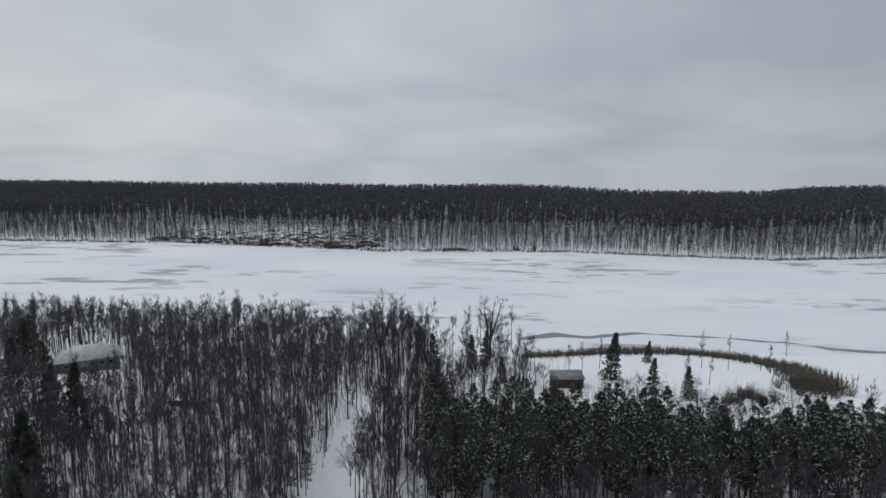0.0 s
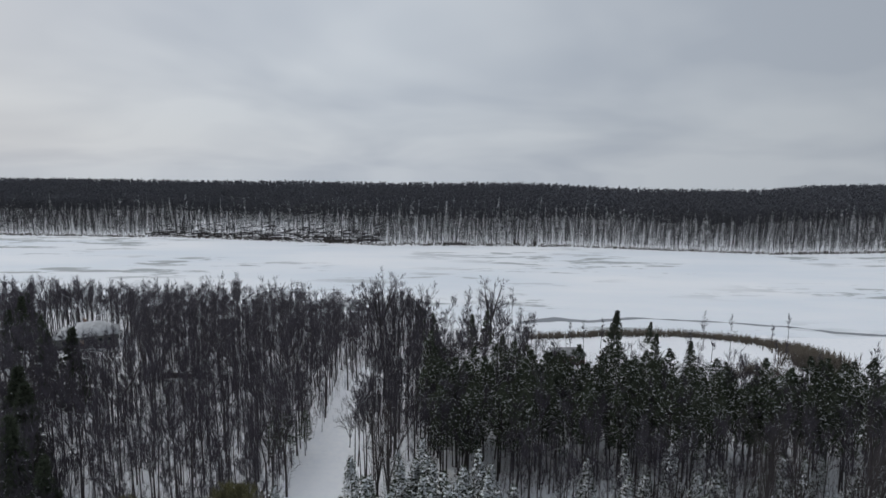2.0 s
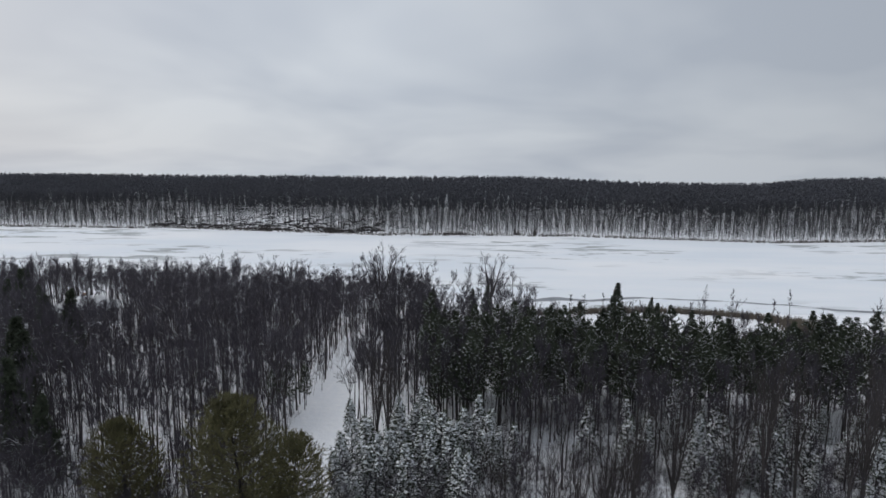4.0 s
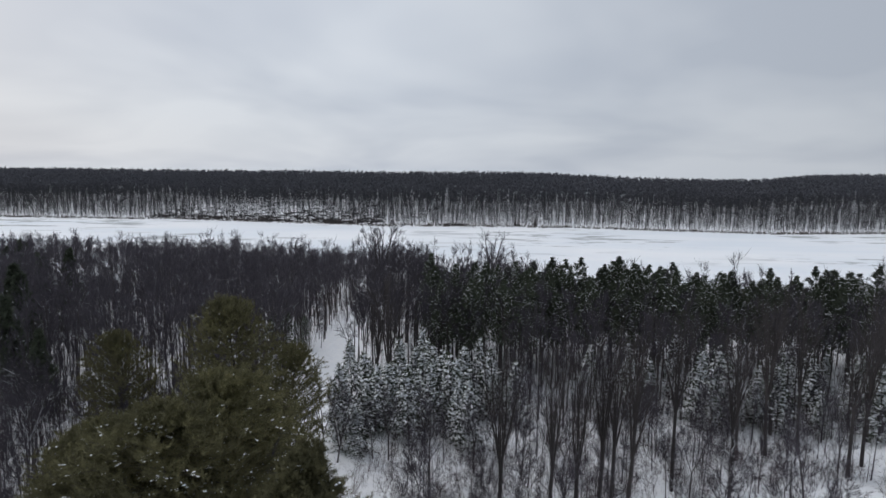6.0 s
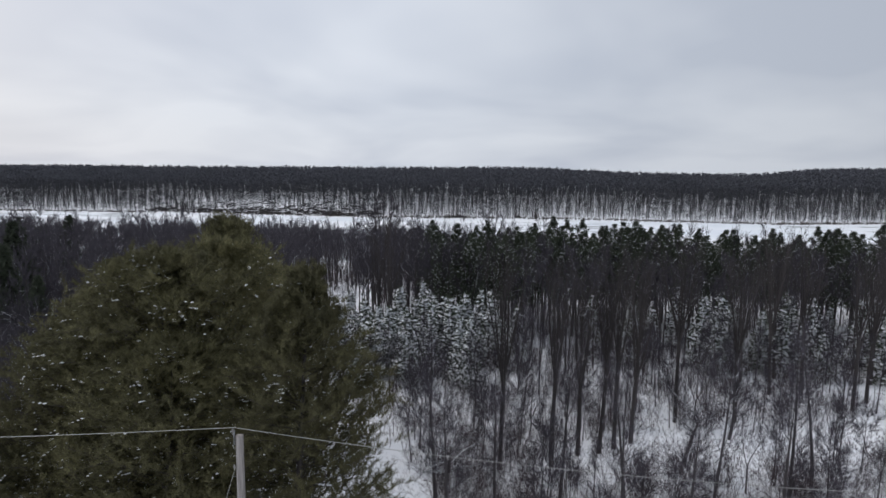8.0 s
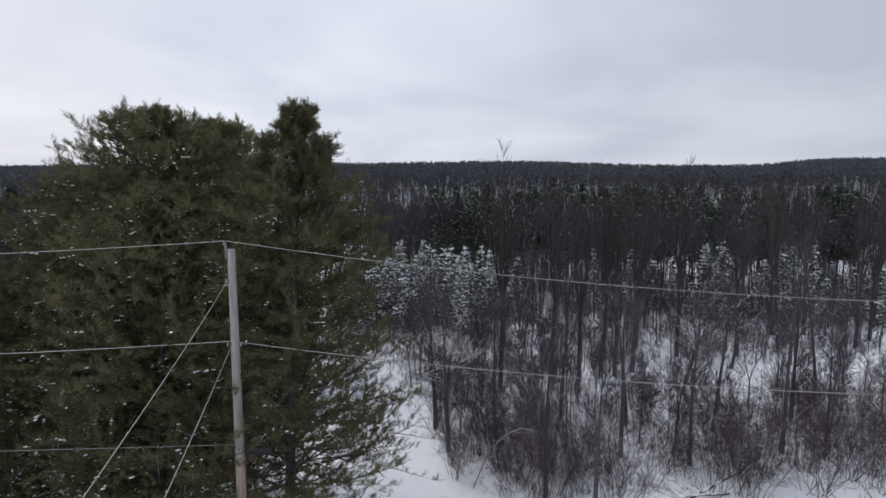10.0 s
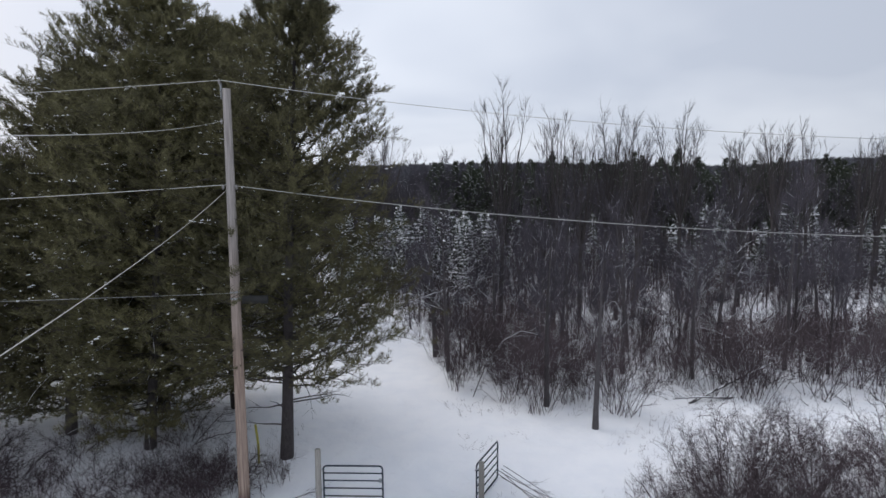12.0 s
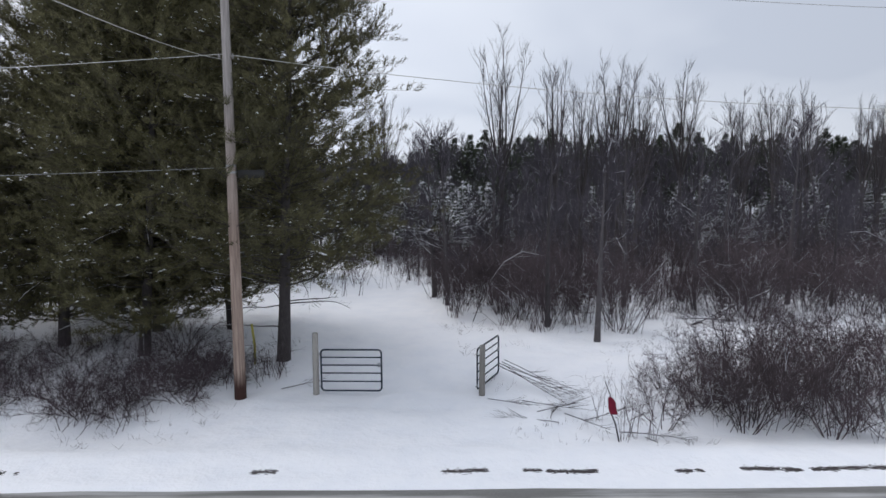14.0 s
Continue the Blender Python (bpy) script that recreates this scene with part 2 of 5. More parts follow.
class Shape:
    """Triangles collected piece by piece."""

    def __init__(self):
        self.v, self.f = [], []

    def tube(self, pts, rad, sides=5, cap=False):
        base, n = len(self.v), len(pts)
        d = (Vector(pts[-1]) - Vector(pts[0])).normalized()
        u = d.orthogonal().normalized()
        w = d.cross(u)
        ring = [(math.cos(2 * math.pi * k / sides), math.sin(2 * math.pi * k / sides)) for k in range(sides)]
        for p, r in zip(pts, rad):
            for c, s in ring:
                self.v.append((p[0] + r * (c * u.x + s * w.x), p[1] + r * (c * u.y + s * w.y), p[2] + r * (c * u.z + s * w.z)))
        for i in range(n - 1):
            for k in range(sides):
                a, b = base + i * sides + k, base + i * sides + (k + 1) % sides
                self.f += [(a, b, b + sides), (a, b + sides, a + sides)]
        if cap:
            for end, order in ((0, 1), (n - 1, 0)):
                c = len(self.v)
                self.v.append(tuple(pts[end]))
                for k in range(sides):
                    a, b = base + end * sides + k, base + end * sides + (k + 1) % sides
                    self.f.append((b, a, c) if order else (a, b, c))

    def spike(self, p, q, r):
        """A thin three-sided pyramid."""
        d = Vector(q) - Vector(p)
        u = d.orthogonal().normalized() * r
        w = d.normalized().cross(u)
        b = len(self.v)
        p = Vector(p)
        self.v += [tuple(p + u), tuple(p - 0.5 * u + 0.87 * w), tuple(p - 0.5 * u - 0.87 * w), tuple(q)]
        self.f += [(b, b + 1, b + 3), (b + 1, b + 2, b + 3), (b + 2, b, b + 3)]

    def blade(self, p, q, r, a):
        """A needle or far twig: one narrow triangle, turned by a about its length."""
        p, q = Vector(p), Vector(q)
        d = (q - p).normalized()
        u = d.orthogonal().normalized()
        u = (u * math.cos(a) + d.cross(u) * math.sin(a)) * r
        b = len(self.v)
        self.v += [tuple(p + u), tuple(p - u), tuple(q)]
        self.f.append((b, b + 1, b + 2))

    def lump(self, p, rx, ry, rz):
        """A low eight-sided heap."""
        b = len(self.v)
        x, y, z = p
        self.v += [(x, y, z + rz)]
        for k in range(5):
            a = 2 * math.pi * k / 5 + x * 7
            self.v.append((x + rx * math.cos(a), y + ry * math.sin(a), z - 0.5 * rz))
        for k in range(5):
            i, j = b + 1 + k, b + 1 + (k + 1) % 5
            self.f.append((b, i, j))

    def box(self, lo, hi):
        b = len(self.v)
        for z in (lo[2], hi[2]):
            self.v += [(lo[0], lo[1], z), (hi[0], lo[1], z), (hi[0], hi[1], z), (lo[0], hi[1], z)]
        for q in ((0, 3, 2, 1), (4, 5, 6, 7), (0, 1, 5, 4), (1, 2, 6, 5), (2, 3, 7, 6), (3, 0, 4, 7)):
            self.f += [(b + q[0], b + q[1], b + q[2]), (b + q[0], b + q[2], b + q[3])]

    def mesh(self, name, mat, smooth=False):
        return mesh_from(name, self.v, self.f, mat, smooth)

    def arrays(self):
        return np.array(self.v, np.float32).reshape(-1, 3), np.array(self.f, np.int32).reshape(-1, 3)


def part(name, shape, mat, parent, label="", smooth=False):
    ob = new(name, shape.mesh(name, mat, smooth) if isinstance(shape, Shape) else shape)
    ob.parent = parent
    if label:
        tagged(ob, label)
    return ob


def scatter(name, shapes, places, mat, rng):
    """Many copies of the given shapes joined into one mesh: places of x, y, z, scale."""
    Vs, Fs, count = [], [], 0
    parts_ = [s.arrays() for s in shapes]
    for x, y, z, s in places:
        v, f = parts_[rng.randrange(len(parts_))]
        a = rng.uniform(0, 2 * math.pi)
        c, n = math.cos(a) * s, math.sin(a) * s
        w = np.empty_like(v)
        w[:, 0] = v[:, 0] * c - v[:, 1] * n + x
        w[:, 1] = v[:, 0] * n + v[:, 1] * c + y
        w[:, 2] = v[:, 2] * s * rng.uniform(0.9, 1.1) + z
        Vs.append(w)
        Fs.append(f + count)
        count += len(v)
    return new(name, mesh_from(name, np.concatenate(Vs), np.concatenate(Fs), mat))


# ---- ground ----
def smooth_step(a, b, x):
    t = min(1.0, max(0.0, (x - a) / (b - a)))
    return t * t * (3 - 2 * t)


PATH_LINE = [(-2, 10, 4.5), (-1.4, 17, 4.2), (-3.6, 30, 4.0), (-6.0, 42, 2.6), (-11.0, 53, 2.8), (-14.8, 61, 3.2), (-16.6, 70, 4.2), (-17.6, 82, 4.5), (-17.4, 95, 4.2), (-17.6, 104, 4.0), (-17.4, 115, 3.0), (-17.4, 127, 2.3), (-16.8, 140, 1.7), (-16.0, 152, 0.9)]


def path_at(y):
    """Middle and half width of the cleared lane."""
    for (xa, ya, wa), (xb, yb, wb) in zip(PATH_LINE, PATH_LINE[1:]):
        if ya <= y <= yb:
            k = (y - ya) / (yb - ya)
            return xa + k * (xb - xa), wa + k * (wb - wa)
    return (0, 0)


PROFILE = [(-4000, 0), (12, 0), (25, 0), (55, -0.9), (90, -1.9), (120, -3.2), (147, -6.0), (165, -7.6), (185, -8.7), (200, -9.6), (260, -12), (350, -12)]


def far_shore(x):
    """The line of the far bank."""
    pts = [(-900, 520), (-343, 448), (-210, 442), (-118, 423), (-38, 405), (87, 412), (150, 396), (222, 381), (304, 394), (900, 420)]
    for (xa, ya), (xb, yb) in zip(pts, pts[1:]):
        if xa <= x <= xb:
            return ya + (yb - ya) * (x - xa) / (xb - xa)
    return 450


HILL = [(-12, -11), (0, -8.6), (6, -7.9), (25, -6.5), (60, 0.5), (110, 7.5), (180, 13), (270, 16), (330, 15), (420, 0), (560, -20), (2000, -110), (9000, -400)]


def run_through(table, v):
    for (a, za), (b, zb) in zip(table, table[1:]):
        if a <= v <= b:
            return za + (zb - za) * (v - a) / (b - a)
    return table[-1][1]


def ground_z(x, y):
    fs = far_shore(x)
    if y > fs - 12:
        roll = 0.5 * math.sin(x / 95.0 + 0.6) + 0.4 * math.sin(x / 41.0)
        d = y - fs
        # a low saddle to the east, and higher ground past it
        b = x / y
        side = -1.2 * smooth_step(-0.2, -0.7, b) - 4.5 * smooth_step(0.12, 0.42, b) + 8.0 * smooth_step(0.5, 0.68, b)
        return run_through(HILL, d) + (roll + side) * smooth_step(20, 200, d)
    # the near shore bends back on the west side
    y2 = y - 14 * smooth_step(-20, -90, x)
    z = run_through(PROFILE, y2)
    if y < 210:
        k = smooth_step(26, 45, y) * 0.35
        z += k * noise.noise((x / 11, y / 11, 0.3)) + 0.09 * noise.noise((x / 1.5, y / 1.5, 2.0)) * smooth_step(12.5, 15, y)
        z += 0.10 * noise.noise((x / 5, y / 4, 5.0)) * smooth_step(12.5, 16, y)
        # the bank of ploughed snow beside the road, and the shallow ditch
        z += 0.10 * math.exp(-((y - 12.9) / 0.45) ** 2) * (1 + 0.6 * noise.noise((x / 2.0, 0, 0)))
        side = smooth_step(3.5, 8, abs(x + 1.4))
        z -= 0.35 * side * math.exp(-((y - 14.9) / 1.2) ** 2)
        if 16 < y < 152:
            px, pw = path_at(y)
            z -= 0.08 * (1 - smooth_step(pw * 0.5, pw, abs(x - px)))
    return z


def build_ground():
    def steps(stops):
        out = []
        for a, b, s in stops:
            out += list(np.arange(a, b, s))
        return out + [stops[-1][1]]

    xs = steps([(-3000, -800, 200), (-800, -200, 25), (-200, -60, 5), (-60, -18, 2.0), (-18, 20, 0.5), (20, 70, 2.0), (70, 200, 5), (200, 800, 25), (800, 3000, 200)])
    ys = steps([(-3000, -200, 200), (-200, -20, 20), (-20, 10, 3), (10, 11.2, 0.6), (11.2, 20, 0.3), (20, 40, 0.7), (40, 80, 2), (80, 220, 4), (220, 370, 15), (370, 480, 4), (480, 760, 14), (760, 1200, 40), (1200, 3600, 200)])
    nx, ny = len(xs), len(ys)
    V = [(x, y, ground_z(x, y) - (0.12 if y < 11.3 else 0)) for y in ys for x in xs]
    i = np.arange((ny - 1) * nx).reshape(ny - 1, nx)[:, :-1].ravel()
    F = np.concatenate([np.stack([i, i + 1, i + nx + 1], 1), np.stack([i, i + nx + 1, i + nx], 1)])
    ob = new("ground", mesh_from("ground", V, F, SNOW, True))
    tagged(ob, "snow-covered ground with dead grass breaking the crust", "ground", kind="structure")


build_ground()


def build_lake():
    xs = np.linspace(-1200, 1200, 61)
    ys = np.linspace(150, 560, 42)
    V = [(x, y, LAKE) for y in ys for x in xs]
    n = len(xs)
    i = np.arange((len(ys) - 1) * n).reshape(-1, n)[:, :-1].ravel()
    F = np.concatenate([np.stack([i, i + 1, i + n + 1], 1), np.stack([i, i + n + 1, i + n], 1)])
    tagged(new("lake_ice", mesh_from("lake_ice", V, F, ICE)), "frozen lake under wind-blown snow with grey ice patches", "lake", kind="structure")


build_lake()


def build_road():
    s = Shape()
    xs = np.linspace(-120, 120, 121)
    prof = [(3.6, -0.10), (3.7, 0.0), (7.4, 0.06), (11.1, 0.0), (11.35, -0.03), (11.4, -0.10)]
    for x in xs:
        for y, z in prof:
            s.v.append((x, y + 0.12 * noise.noise((x / 3, y, 0)) * (y > 11.2), z))
    n = len(prof)
    for k in range(len(xs) - 1):
        for j in range(n - 1):
            a = k * n + j
            s.f += [(a, a + n, a + n + 1), (a, a + n + 1, a + 1)]
    tagged(new("road", s.mesh("road", ROAD, True)), "wet grey asphalt road streaked with slush", "road", kind="structure")


build_road()


# ---- bare trees ----
def bent(rng, p, d, length, n, wob, up):
    """A wandering line from p: points, and the direction at its end."""
    pts, p, d = [tuple(p)], Vector(p), Vector(d).normalized()
    for _ in range(n):
        d = (d + Vector((rng.gauss(0, wob), rng.gauss(0, wob), rng.gauss(0, wob) + up))).normalized()
        p = p + d * (length / n)
        pts.append(tuple(p))
    return pts, d


def along(pts, k):
    i = min(len(pts) - 2, int(k * (len(pts) - 1)))
    a, b = Vector(pts[i]), Vector(pts[i + 1])
    return a.lerp(b, k * (len(pts) - 1) - i), (b - a).normalized()


def side_way(rng, d, spread):
    """A direction that leaves d by about spread degrees."""
    u = d.orthogonal().normalized()
    u.rotate(Matrix.Rotation(rng.uniform(0, 2 * math.pi), 3, d))
    a = radians(spread * rng.uniform(0.7, 1.3))
    return (d * math.cos(a) + u * math.sin(a)).normalized()


def bare_tree(rng, H, r0, first=0.4, limbs=20, branches=6, twigs=4, reach=0.26, spread=38, up=0.12, twig=0.011, coarse=False, long=1.0, forks=1, lean=0.03):
    """Trunk and crown of a leafless tree, standing at the origin."""
    trunk, crown = Shape(), Shape()
    stems = []
    if forks == 1:
        pts, _ = bent(rng, (0, 0, -0.3), (rng.gauss(0, lean), rng.gauss(0, lean), 1), H + 0.3, 8, 0.014, 0.01)
        rad = [r0 * (1.25 if i == 0 else (1 - i / 8) ** 0.8 + 0.04) for i in range(9)]
        if coarse:
            trunk.tube(pts[::2], rad[::2], 4)
        else:
            trunk.tube(pts, rad, 6)
        stems.append((pts, rad, first))
    else:
        low, _ = bent(rng, (0, 0, -0.3), (rng.gauss(0, lean), rng.gauss(0, lean), 1), H * first + 0.3, 4, 0.02, 0.02)
        trunk.tube(low, [r0 * 1.25, r0, r0 * 0.92, r0 * 0.86, r0 * 0.8], 6)
        for k in range(forks):
            a = 2 * math.pi * (k + rng.random() * 0.5) / forks
            s = rng.uniform(0.25, 0.5)
            pts, _ = bent(rng, low[-1], (s * math.cos(a), s * math.sin(a), 1), H * (1 - first) * rng.uniform(0.85, 1.0), 6, 0.06, 0.06)
            rad = [r0 * 0.6 * ((1 - i / 6) ** 0.8 + 0.05) for i in range(7)]
            trunk.tube(pts, rad, 5)
            stems.append((pts, rad, 0.15))
    for pts, rad, low in stems:
        for _ in range(max(1, limbs // len(stems))):
            k = low + (0.97 - low) * rng.random() ** 0.85
            p, d = along(pts, k)
            L = H * reach * (1.15 - 0.75 * k) * rng.uniform(0.6, 1.25)
            lp, _ = bent(rng, p, side_way(rng, d, spread + 14 * (1 - k)), L, 3, 0.07, up)
            lr = max(0.014, r0 * 0.26 * (1.15 - k))
            if coarse:
                crown.spike(lp[0], lp[-1], lr * 1.2)
            else:
                crown.tube(lp, [lr, lr * 0.7, lr * 0.45, lr * 0.15], 3)
            for _ in range(branches):
                q, e = along(lp, rng.uniform(0.2, 0.98))
                bl = L * rng.uniform(0.3, 0.6)
                bp, _ = bent(rng, q, side_way(rng, e, 34), bl, 2, 0.09, up)
                if coarse:
                    crown.blade(bp[0], bp[-1], max(twig * 1.2, lr * 0.3), rng.uniform(0, 3.14))
                else:
                    crown.spike(bp[0], bp[-1], max(twig * 1.1, lr * 0.35))
                for _ in range(twigs):
                    g, h = along(bp, rng.uniform(0.05, 0.95))
                    w = side_way(rng, h, 28)
                    w.z += 0.45
                    crown.blade(g, g + w.normalized() * rng.uniform(0.4, 1.0) * (0.5 + bl * 0.4) * long, twig, rng.uniform(0, 3.14))
    return trunk, crown


def tree_thing(name, trunk, crown, label, mats=(None, None)):
    base = new(name)
    part("trunk", trunk, mats[0] or BARK, base, smooth=True)
    part("crown", crown, mats[1] or TWIG, base)
    tagged(base, label, "tree")
    return base


def spot(x, y, rng, s=1.0, tilt=1.5, tall=1.0):
    wide = s * (0.35 + 0.65 * tall) if tall < 1 else s
    return pose(x, y, ground_z(x, y), rng.gauss(0, tilt), rng.gauss(0, tilt), rng.uniform(0, 360)) @ Matrix.Diagonal((wide, wide, s * tall * rng.uniform(0.94, 1.06), 1))


HOUSE = (-98.5, 157)


def open_ground(x, y):
    """True where no tree stands."""
    if y < 22 or y > 193 + 13 * smooth_step(-20, -90, x):
        return True
    if 16 < y <= 145:
        px, pw = path_at(y)
        if abs(x - px) < (pw + 0.4 if y < 60 else 0.9 * pw):
            return True
    if y < 40 and -19 < x < -4 or y < 30 and x < -4:
        return True
    if (x - HOUSE[0]) ** 2 / 190 + (y - HOUSE[1] + 13) ** 2 / 520 < 1:
        return True
    # glades on the east side
    for gx, gy, ga, gb in ((37, 48, 7, 3), (47, 57, 7, 3.5), (12, 43, 4.5, 2.0), (25, 45.5, 11, 2.8), (13, 37.5, 4, 1.5), (20, 20.5, 20, 4.0), (72, 158, 38, 17), (36, 152, 13, 10), (28, 172, 16, 8)):
        if ((x - gx) / ga) ** 2 + ((y - gy) / gb) ** 2 < 1:
            return True
    return False


def grow(rng, x0, x1, y0, y1, cell, keep=1.0, test=None):
    """Jittered places over a field, nearest first."""
    out = []
    for i in range(int((x1 - x0) / cell)):
        for j in range(int((y1 - y0) / cell)):
            x, y = x0 + (i + rng.random()) * cell, y0 + (j + rng.random()) * cell
            if rng.random() < keep and not open_ground(x, y) and (test is None or test(x, y)) and abs(x) < 0.80 * y + 12:
                out.append((x, y))
    return sorted(out, key=lambda p: p[1])


def stature(x, y):
    """How tall the wood stands: low near the clearing on the east side, and young in the middle."""
    if abs(x - HOUSE[0] * y / HOUSE[1]) < 11 and 112 < y < 156:
        return 0.5
    if x > path_at(min(y, 149))[0]:
        return 0.56 + 0.34 * smooth_step(34, 78, y)
    return 0.88 + 0.05 * smooth_step(60, 100, y) - 0.04 * smooth_step(120, 180, y)


def build_forest():
    rng = random.Random(11)
    west = grow(rng, -165, -4, 30, 204, 2.75, 0.9, lambda x, y: x < path_at(y)[0] if y <= 150 else x < 12)
    east = grow(rng, -12, 80, 30, 92, 3.05, 0.88, lambda x, y: (x > path_at(y)[0] + 3) and not (-14 < x < 8 and 58 < y < 78))
    shore = grow(rng, -16, 30, 125, 192, 4.0, 0.5, lambda x, y: x > path_at(min(y, 149))[0])
    beyond = grow(rng, -18, 115, 97, 122, 3.2, 0.75, lambda x, y: y < 116 - 0.2 * x)
    beyond += grow(rng, -20, 6, 78, 128, 3.0, 0.9, lambda x, y: x > path_at(y)[0])
    everyone = sorted(west + east, key=lambda p: p[1])
    near, rest = everyone[:290], everyone[290:] + shore + beyond
    kinds = [
        dict(H=15.0, r0=0.125, first=0.40, spread=34),
        dict(H=13.5, r0=0.10, first=0.42, spread=30),
        dict(H=15.5, r0=0.135, first=0.36, forks=2, spread=32),
        dict(H=12.5, r0=0.085, first=0.34, spread=38),
        dict(H=15.5, r0=0.115, first=0.46, spread=28),
        dict(H=11.5, r0=0.075, first=0.28, spread=42),
    ]
    models = []
    for k in kinds:
        t, c = bare_tree(rng, limbs=26, branches=6, twigs=13, reach=0.29, twig=0.0115, up=0.17, **k)
        models.append(tree_thing("bare_tree", t, c, "leafless grey-barked forest tree with fine upright twigs in snow"))
    for n, (x, y) in enumerate(near):
        m, s = spot(x, y, rng, rng.uniform(0.75, 1.08), 1.5, stature(x, y)), models[n % 6]
        if n < 6:
            s.matrix_basis = m
            ob = s
        else:
            ob = copy_thing(s, m)
        tagged(ob, group="bare trees of the wood")
    low = []
    for k in kinds:
        t, c = bare_tree(rng, limbs=15, branches=4, twigs=9, reach=0.28, twig=0.02, coarse=True, long=1.45, up=0.2, **dict(k, first=k["first"] + 0.03, r0=k["r0"] * 1.2))
        low.append((t, c))
    places = [(x, y, ground_z(x, y), rng.uniform(0.75, 1.08) * stature(x, y)) for x, y in rest]
    joined = []
    for t, c in low:
        s = Shape()
        s.v, s.f = t.v + c.v, t.f + [tuple(i + len(t.v) for i in f) for f in c.f]
        joined.append(s)
    for name, some in (("west_wood", [p for p in places if p[0] < path_at(min(p[1], 149))[0]]), ("east_wood", [p for p in places if p[0] >= path_at(min(p[1], 149))[0]])):
        ob = scatter(name, [c for t, c in low], some, TWIG, random.Random(71))
        tagged(ob, "dense leafless wood of grey-brown trees on snow", "wood", kind="stuff")
        stems = scatter("trunks", [t for t, c in low], some, PINEBARK, random.Random(71))
        stems.parent = ob
        tagged(stems, kind="stuff")
    small = [(x, y, ground_z(x, y), rng.uniform(0.36, 0.6)) for x, y in grow(rng, -115, -12, 30, 112, 2.9, 0.85, lambda x, y: x < path_at(y)[0]) + grow(rng, 3, 66, 44, 64, 4.6, 0.7)]
    tagged(scatter("understory", joined, small, TWIG, rng), "low leafless understory trees on snow", "wood", kind="stuff")
    # saplings and undergrowth
    stick = []
    for _ in range(7):
        s = Shape()
        for _ in range(3):
            a = rng.uniform(0, 6.28)
            p = Vector((0.6 * math.cos(a), 0.6 * math.sin(a), -0.1))
            d = Vector((rng.gauss(0, 0.12), rng.gauss(0, 0.12), 1)).normalized()
            L = rng.uniform(1.4, 5.4)
            s.spike(p, p + d * L, 0.022)
            for _ in range(12):
                g = p + d * L * rng.uniform(0.2, 0.97)
                s.blade(g, g + side_way(rng, d, 36) * rng.uniform(0.4, 1.3), 0.013, rng.uniform(0, 3.14))
        stick.append(s)
    under = grow(rng, -120, 90, 28, 170, 1.65, 0.85, lambda x, y: not (abs(x - path_at(y)[0]) < path_at(y)[1] + 0.8) and (y > 66 or x < path_at(y)[0]))
    under += grow(rng, -62, -18, 30, 66, 1.5, 0.85)
    ob = scatter("undergrowth", stick, [(x, y, ground_z(x, y), rng.uniform(0.6, 1.2)) for x, y in under], BRUSH, rng)
    tagged(ob, "thin brown saplings and undergrowth rising through snow", "undergrowth", kind="stuff")
    fine = []
    for _ in range(8):
        s = Shape()
        for _ in range(3):
            a = rng.uniform(0, 6.28)
            L = rng.uniform(1.2, 4.8)
            pts, _ = bent(rng, (0.5 * math.cos(a), 0.5 * math.sin(a), -0.1), (rng.gauss(0, 0.2), rng.gauss(0, 0.2), 1), L, 3, 0.12, 0.02)
            s.tube(pts, [0.018, 0.014, 0.010, 0.004], 3)
            for _ in range(11):
                g, e = along(pts, rng.uniform(0.2, 0.97))
                q = g + side_way(rng, e, 48) * rng.uniform(0.4, 1.2)
                s.spike(g, q, 0.008)
                for _ in range(3):
                    h = g.lerp(q, rng.uniform(0.3, 0.9))
                    s.blade(h, h + side_way(rng, e, 45) * rng.uniform(0.2, 0.6), 0.011, rng.uniform(0, 3.14))
        fine.append(s)
    under = grow(rng, -8, 62, 29, 72, 1.4, 0.9, lambda x, y: x > path_at(y)[0] - 2)
    ob = scatter("saplings", fine, [(x, y, ground_z(x, y), rng.uniform(0.6, 1.2)) for x, y in under], BRUSH, rng)
    tagged(ob, "fine leafless saplings between the trees in snow", "undergrowth", kind="stuff")
    # saplings bowed over, with a ridge of snow along them
    stems, ridge = Shape(), Shape()
    for x, y in grow(rng, 2, 60, 29, 80, 5.6, 0.8) + grow(rng, 0, 26, 25.5, 40, 5.5, 0.7):
        a, L, top = rng.uniform(0, 6.28), rng.uniform(2.0, 4.5), rng.uniform(0.4, 4.0)
        z = ground_z(x, y)
        pts = [Vector((x + L * k * math.cos(a), y + L * k * math.sin(a), z - 0.1 + top * math.sin(1.9 * k ** 0.8))) for k in (0, 0.2, 0.45, 0.7, 1.0)]
        stems.tube(pts, [0.034, 0.028, 0.022, 0.016, 0.008], 4)
        ridge.tube([p + Vector((0, 0, 0.035)) for p in pts[1:]], [0.004, 0.015, 0.014, 0.005], 4)
        for _ in range(5):
            g, e = along(pts, rng.uniform(0.3, 0.98))
            q = g + side_way(rng, e, 40) * rng.uniform(0.5, 1.3)
            stems.spike(g, q, 0.014)
            ridge.spike(g + Vector((0, 0, 0.015)), q + Vector((0, 0, 0.015)), 0.009)
    bowed = new("bowed_saplings", stems.mesh("bowed_saplings", BARK))
    tagged(bowed, "saplings bowed over under a ridge of snow", "undergrowth", kind="stuff")
    tagged(part("snow", ridge, SNOWLOAD, bowed, "snow lying along the bowed stems"), kind="stuff")


build_forest()


